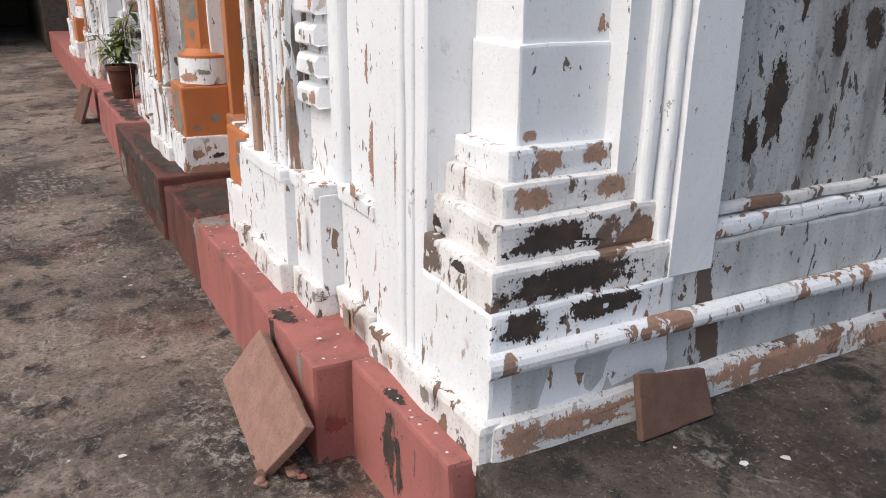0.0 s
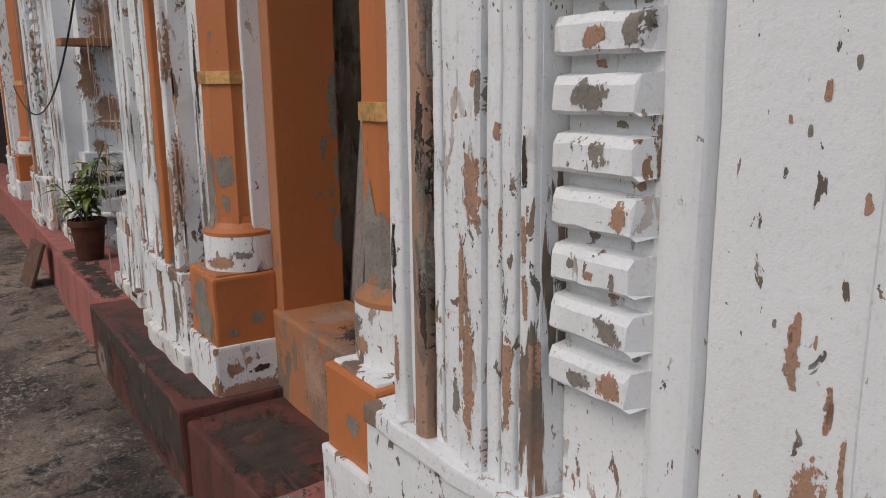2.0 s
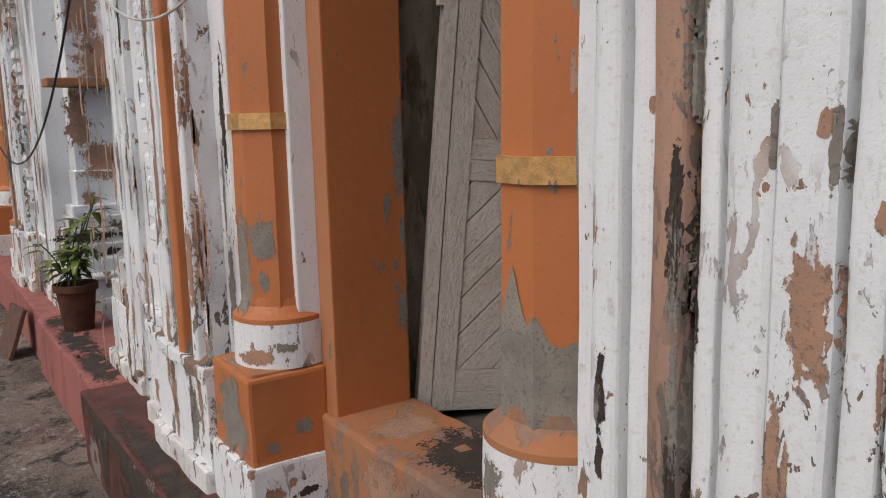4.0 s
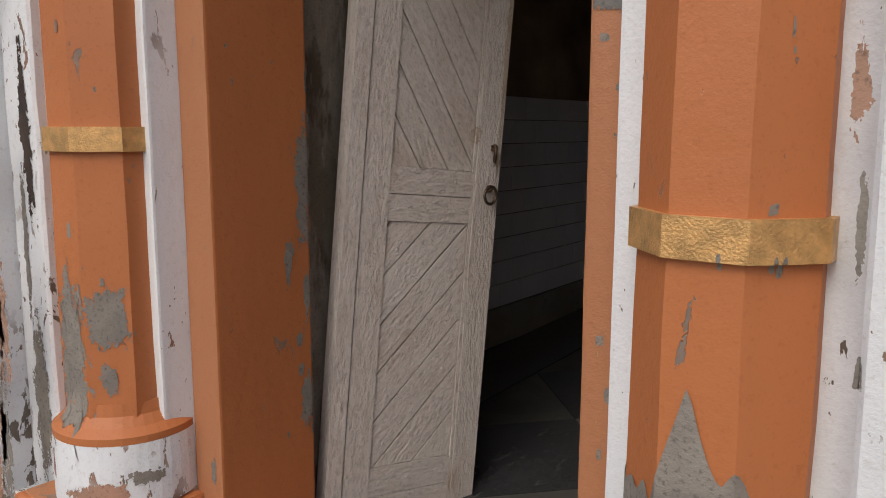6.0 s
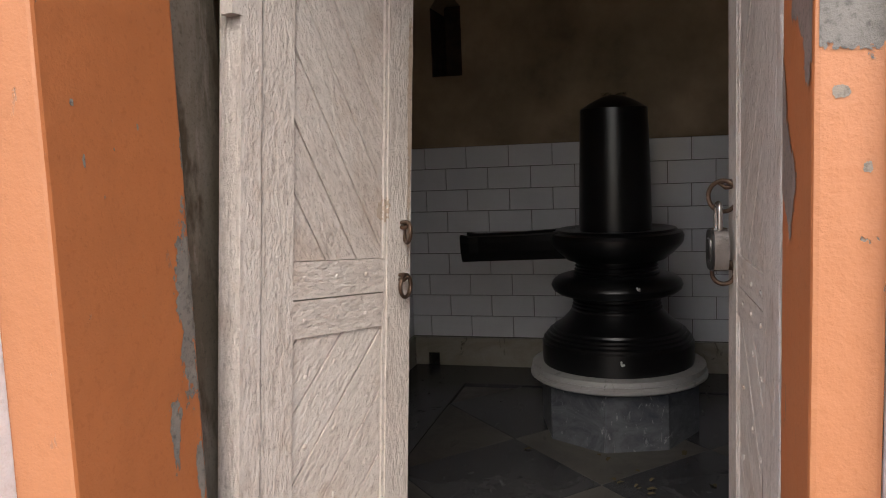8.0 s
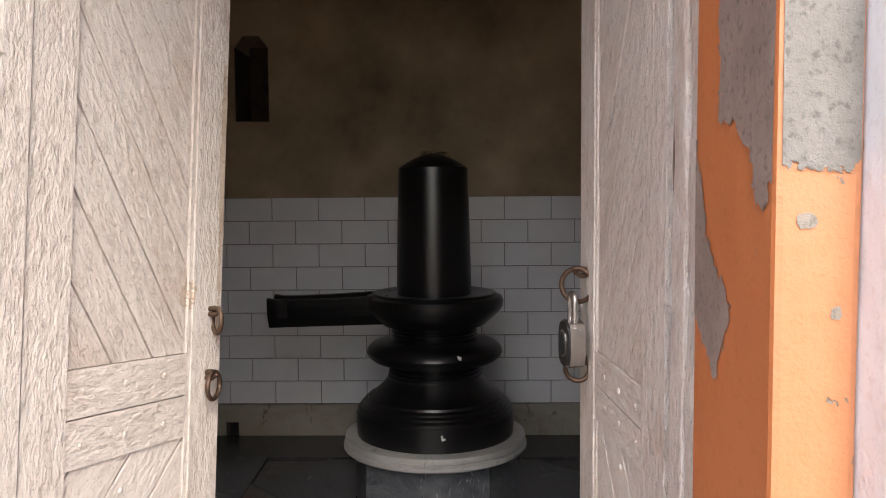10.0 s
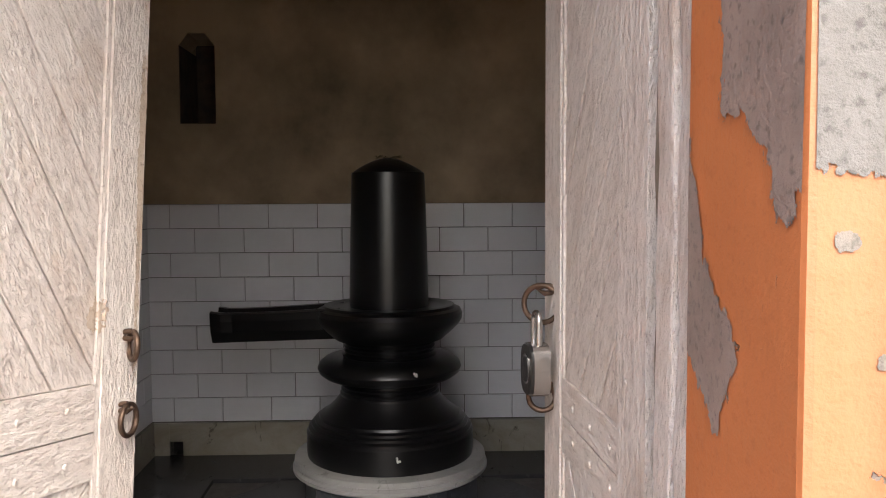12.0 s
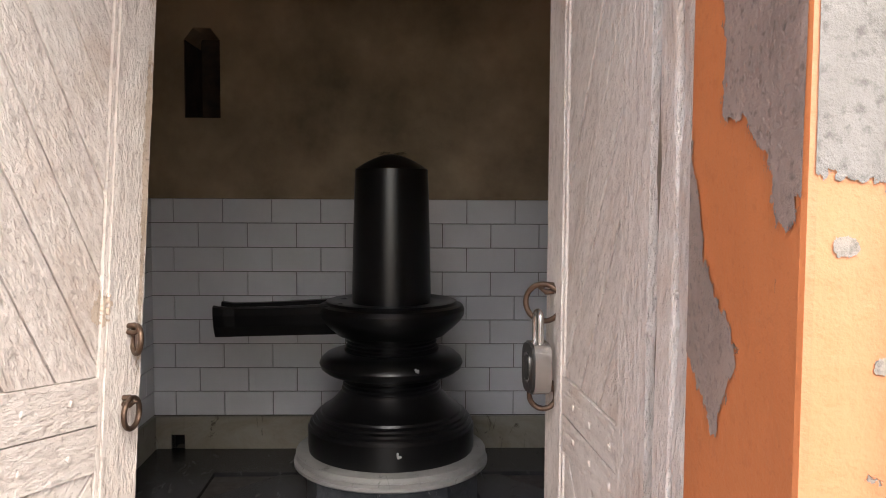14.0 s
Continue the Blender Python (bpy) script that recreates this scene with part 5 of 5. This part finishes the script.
leaves = bmesh.new()
for i in range(9):
    a = rnd.uniform(0, 6.28)
    top = Vector((PX + math.cos(a) * rnd.uniform(0.04, 0.2), PY + math.sin(a) * rnd.uniform(0.04, 0.2), PZ + rnd.uniform(0.45, 0.88)))
    root = Vector((PX + rnd.uniform(-0.05, 0.05), PY + rnd.uniform(-0.05, 0.05), PZ + 0.265))
    pts = [root.lerp(top, f) + Vector((0, 0, 0.04 * math.sin(math.pi * f))) for f in (0, 0.25, 0.5, 0.75, 1)]
    part("stem", tube(pts, 0.004, 6), m_stem, pot)
    for j in range(13):
        f = rnd.uniform(0.25, 1.0)
        b = rnd.uniform(0, 6.28)
        leaf_blade(leaves, root.lerp(top, f), Vector((math.cos(b), math.sin(b), rnd.uniform(-0.35, 0.6))), rnd.uniform(0.08, 0.15))
part("foliage", leaves, m_leaf, pot, "green pointed leaves")

weed = thing("weed", "small green weed behind the sandstone slab", "weed")
bm = bmesh.new()
for i in range(7):
    b = rnd.uniform(0, 6.28)
    leaf_blade(bm, Vector((0.675 + rnd.uniform(-0.012, 0.012), 2.16 + rnd.uniform(-0.02, 0.02), 0.17 + 0.008 * i)), Vector((math.cos(b) - 0.6, math.sin(b), 0.4)), rnd.uniform(0.03, 0.05))
part("leaves", bm, m_leaf, weed)
part("stalk", tube([(0.69, 2.17, 0.0), (0.685, 2.165, 0.1), (0.675, 2.16, 0.225)], 0.002, 6), m_stem, weed)

shelf = tagged(finish(rough_box(0.93, 1.30, NEXT + Y - 0.05, NEXT + Y + 0.15, 1.83, 1.885, 0.06, 0.004, 60.0, 0.008), "ledge", m_sill), "small orange plastered ledge on the wall", "ledge", kind="structure")


def sag(a, b, drop, n=18):
    a, b = Vector(a), Vector(b)
    return [a.lerp(b, i / n) - Vector((0, 0, drop * 4 * (i / n) * (1 - i / n))) for i in range(n + 1)]


tagged(finish(tube(sag((0.79, 5.9, 2.35), (0.80, 10.0, 1.55), 0.55), 0.006, 6), "cable", m_cable_black, smooth=True), "black cable hanging slack along the wall", "cable")
tagged(finish(tube(sag((0.80, 5.9, 2.17), (0.82, 4.3, 2.05), 0.2), 0.005, 6), "cable", m_cable_white, smooth=True), "thin white cable sagging across the mouldings", "cable")

litter = bmesh.new()
for i in range(70):
    x, y = rnd.uniform(-1.4, 0.55), rnd.uniform(0.8, 9.0)
    if i > 54:
        x, y = rnd.uniform(1.2, 2.9), rnd.uniform(0.6, 1.3)
    z, r = (0.328 if i > 54 else 0.004), rnd.uniform(0.004, 0.012)
    v = [litter.verts.new((x + r * math.cos(a + i) * rnd.uniform(0.6, 1.6), y + r * math.sin(a + i) * rnd.uniform(0.6, 1.6), z + 0.002)) for a in (0, 1.2, 2.4, 3.7, 5.0)]
    litter.faces.new(v)
for i in range(60):
    y = rnd.uniform(1.5, 3.7)
    x = rnd.uniform(0.845 if y < 2.08 else 0.725, 0.88)
    r = rnd.uniform(0.002, 0.007)
    litter.faces.new([litter.verts.new((x + r * math.cos(a + i) * rnd.uniform(0.5, 1.6), y + r * math.sin(a + i) * rnd.uniform(0.5, 1.6), 0.3405)) for a in (0, 1.2, 2.4, 3.7, 5.0)])
tagged(finish(litter, "litter", m_fleck), "fallen white paint flakes on the paving", "litter", kind="stuff")

rubble_colours = (m_stone, m_shard, m_red)
for i in range(7):
    x, y, size = rnd.uniform(0.52, 0.68), rnd.uniform(2.0, 2.2), rnd.uniform(0.008, 0.022)
    bm = bmesh.new()
    bmesh.ops.create_icosphere(bm, subdivisions=2, radius=size)
    for v in bm.verts:
        v.co *= 1 + 0.9 * noise.noise(v.co * 60 + Vector((i * 5, 0, 0)))
        v.co.z *= 0.5
    chunk = finish(bm, "rubble_stone", rubble_colours[i % 3])
    chunk.matrix_basis = pose(x, y, size * 0.36, 0, 0, i * 50)
    tagged(chunk, "small broken lump of reddish masonry beside the slab", "rubble", "rubble by the slab")

# roofed passage that closes the far end of the row
passage = thing("passage", "dark roofed passage at the end of the lane, shade in its wall colour", "passage", kind="structure")
# near-black walls: the passage's gloom is put into their colour
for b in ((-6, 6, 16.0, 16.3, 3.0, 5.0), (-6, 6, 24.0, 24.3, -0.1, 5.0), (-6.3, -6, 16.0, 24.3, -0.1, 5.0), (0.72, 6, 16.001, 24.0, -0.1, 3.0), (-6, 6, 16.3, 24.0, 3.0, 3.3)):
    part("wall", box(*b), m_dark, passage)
part("pier", box(-6.0, -3.4, 16.0, 16.4, -0.1, 3.0), m_bare, passage)

# ---- small things in the room ----
petals = bmesh.new()
for i in range(46):
    a, r = rnd.uniform(0, 6.28), 0.045 * math.sqrt(rnd.random())
    leaf_blade(petals, Vector((LX + r * math.cos(a), LY + r * math.sin(a), 1.893 + rnd.uniform(0, 0.012))), Vector((math.cos(a), math.sin(a), rnd.uniform(-0.2, 0.7))), rnd.uniform(0.012, 0.024))
tagged(finish(petals, "flower_offering", m_flower), "withered flower offering on the stone top", "flowers")
crumbs = bmesh.new()
for x, y, z in [(LX - 0.246, LY - 0.10, 1.20)] * 4 + [(LX - 0.286, LY - 0.03, 0.945)] * 5:
    p = Vector((x - 0.002, y + rnd.uniform(-0.012, 0.012), z + rnd.uniform(-0.008, 0.008)))
    d = (p - Vector((LX, LY, p.z))).normalized()
    p = Vector((LX, LY, p.z)) + d * (0.2455 if z > 1 else 0.286)
    bmesh.ops.create_icosphere(crumbs, subdivisions=1, radius=0.0045, matrix=Matrix.Translation(p))
tagged(finish(crumbs, "petal_crumbs", m_fleck), "white petal crumbs stuck to the stone", "petals", kind="stuff")
bits = bmesh.new()
for i in range(16):
    x, y, a = rnd.gauss(2.95, 0.14), rnd.gauss(3.93, 0.16), rnd.uniform(0, 3.14)
    leaf_blade(bits, Vector((x, y, floor_z(x) + 0.003)), Vector((math.cos(a), math.sin(a), 0.12)), rnd.uniform(0.02, 0.05))
tagged(finish(bits, "dry_leaves", m_flower), "dry leaves and straw on the marble floor", "leaves", kind="stuff")

# ---- pieces: wall tiles and floor stones ----


def tile_mesh(name, w, h, material):
    bm = box(-0.007, 0.0, 0.0012, w - 0.0012, 0.0012, h - 0.0012)
    bmesh.ops.bevel(bm, geom=[e for e in bm.edges if all(v.co.x < -0.006 for v in e.verts)], offset=0.0016, segments=1, affect="EDGES")
    bmesh.ops.recalc_face_normals(bm, faces=bm.faces)
    me = bpy.data.meshes.new(name)
    bm.to_mesh(me)
    bm.free()
    me.materials.append(material)
    return me


whole = tile_mesh("tile", TW, RH, m_tile)
cuts = {}


def put_tile(parent, a0, a1, z, turn, fixed):
    """A tile between a0 and a1 along the wall; turn 0: back wall; 90: the wall at Y1; -90: the wall at Y0."""
    w = a1 - a0
    if w < 0.02:
        return
    key = round(w, 3)
    me = whole if abs(w - TW) < 0.001 else cuts.setdefault(key, tile_mesh("tile", w, RH, m_tile))
    ob = new("tile", me)
    ob.parent = parent
    j = rnd.uniform(-0.0004, 0.0004)
    tip = rnd.uniform(-0.35, 0.35)
    if turn == 0:
        ob.matrix_basis = pose(fixed + j, a0, z, 0, tip, tip * 0.5)
    elif turn > 0:
        ob.matrix_basis = pose(a1, fixed + j, z, 0, 0, 90)
    else:
        ob.matrix_basis = pose(a0, fixed + j, z, 0, 0, -90)


for r in range(9):
    z = ZT + RH * (8 - r)
    y = 4.328 + (0.5 * TW if r % 2 else 0) - 8 * TW
    while y < Y1:
        put_tile(wall_back, max(y, Y0), min(y + TW, Y1), z, 0, X1 + 0.002)
        y += TW
    x = X1 - TW * (10.5 if r % 2 else 10)
    while x < X1 - 0.01:
        a, b = x, min(x + TW, X1 - 0.006)
        if x > 2.0:
            put_tile(wall_room, a, b, z, 90, Y1 + 0.002)
            put_tile(wall_room, a, b, z, -90, Y0 - 0.002)
        x += TW

HALF = 0.35
bm = prism([(-HALF + 0.002, 0), (0, -HALF + 0.002), (HALF - 0.002, 0), (0, HALF - 0.002)], -0.02, 0.0)
bmesh.ops.recalc_face_normals(bm, faces=bm.faces)
stone = {}
for name, material in (("white", m_marble_dark), ("black", m_marble_black)):
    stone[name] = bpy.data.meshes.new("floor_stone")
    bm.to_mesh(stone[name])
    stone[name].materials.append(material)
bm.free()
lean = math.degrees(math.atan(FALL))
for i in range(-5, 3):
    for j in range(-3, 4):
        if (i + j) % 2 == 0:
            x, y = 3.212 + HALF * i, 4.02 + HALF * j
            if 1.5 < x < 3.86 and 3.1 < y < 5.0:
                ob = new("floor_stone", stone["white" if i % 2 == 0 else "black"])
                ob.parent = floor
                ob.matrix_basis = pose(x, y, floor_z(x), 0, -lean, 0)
for x0, x1, y0, y1 in ((1.412, 1.519, C - 0.485, C + 0.485), (3.835, X1, Y0, Y1), (1.52, 3.834, 4.72, Y1), (1.52, 3.834, Y0, 3.36)):
    bm = box(x0, x1, y0, y1, 0, 0.02)
    for v in bm.verts:
        v.co.z += floor_z(v.co.x) - 0.015
    part("border_stone", bm, m_marble_black, floor)
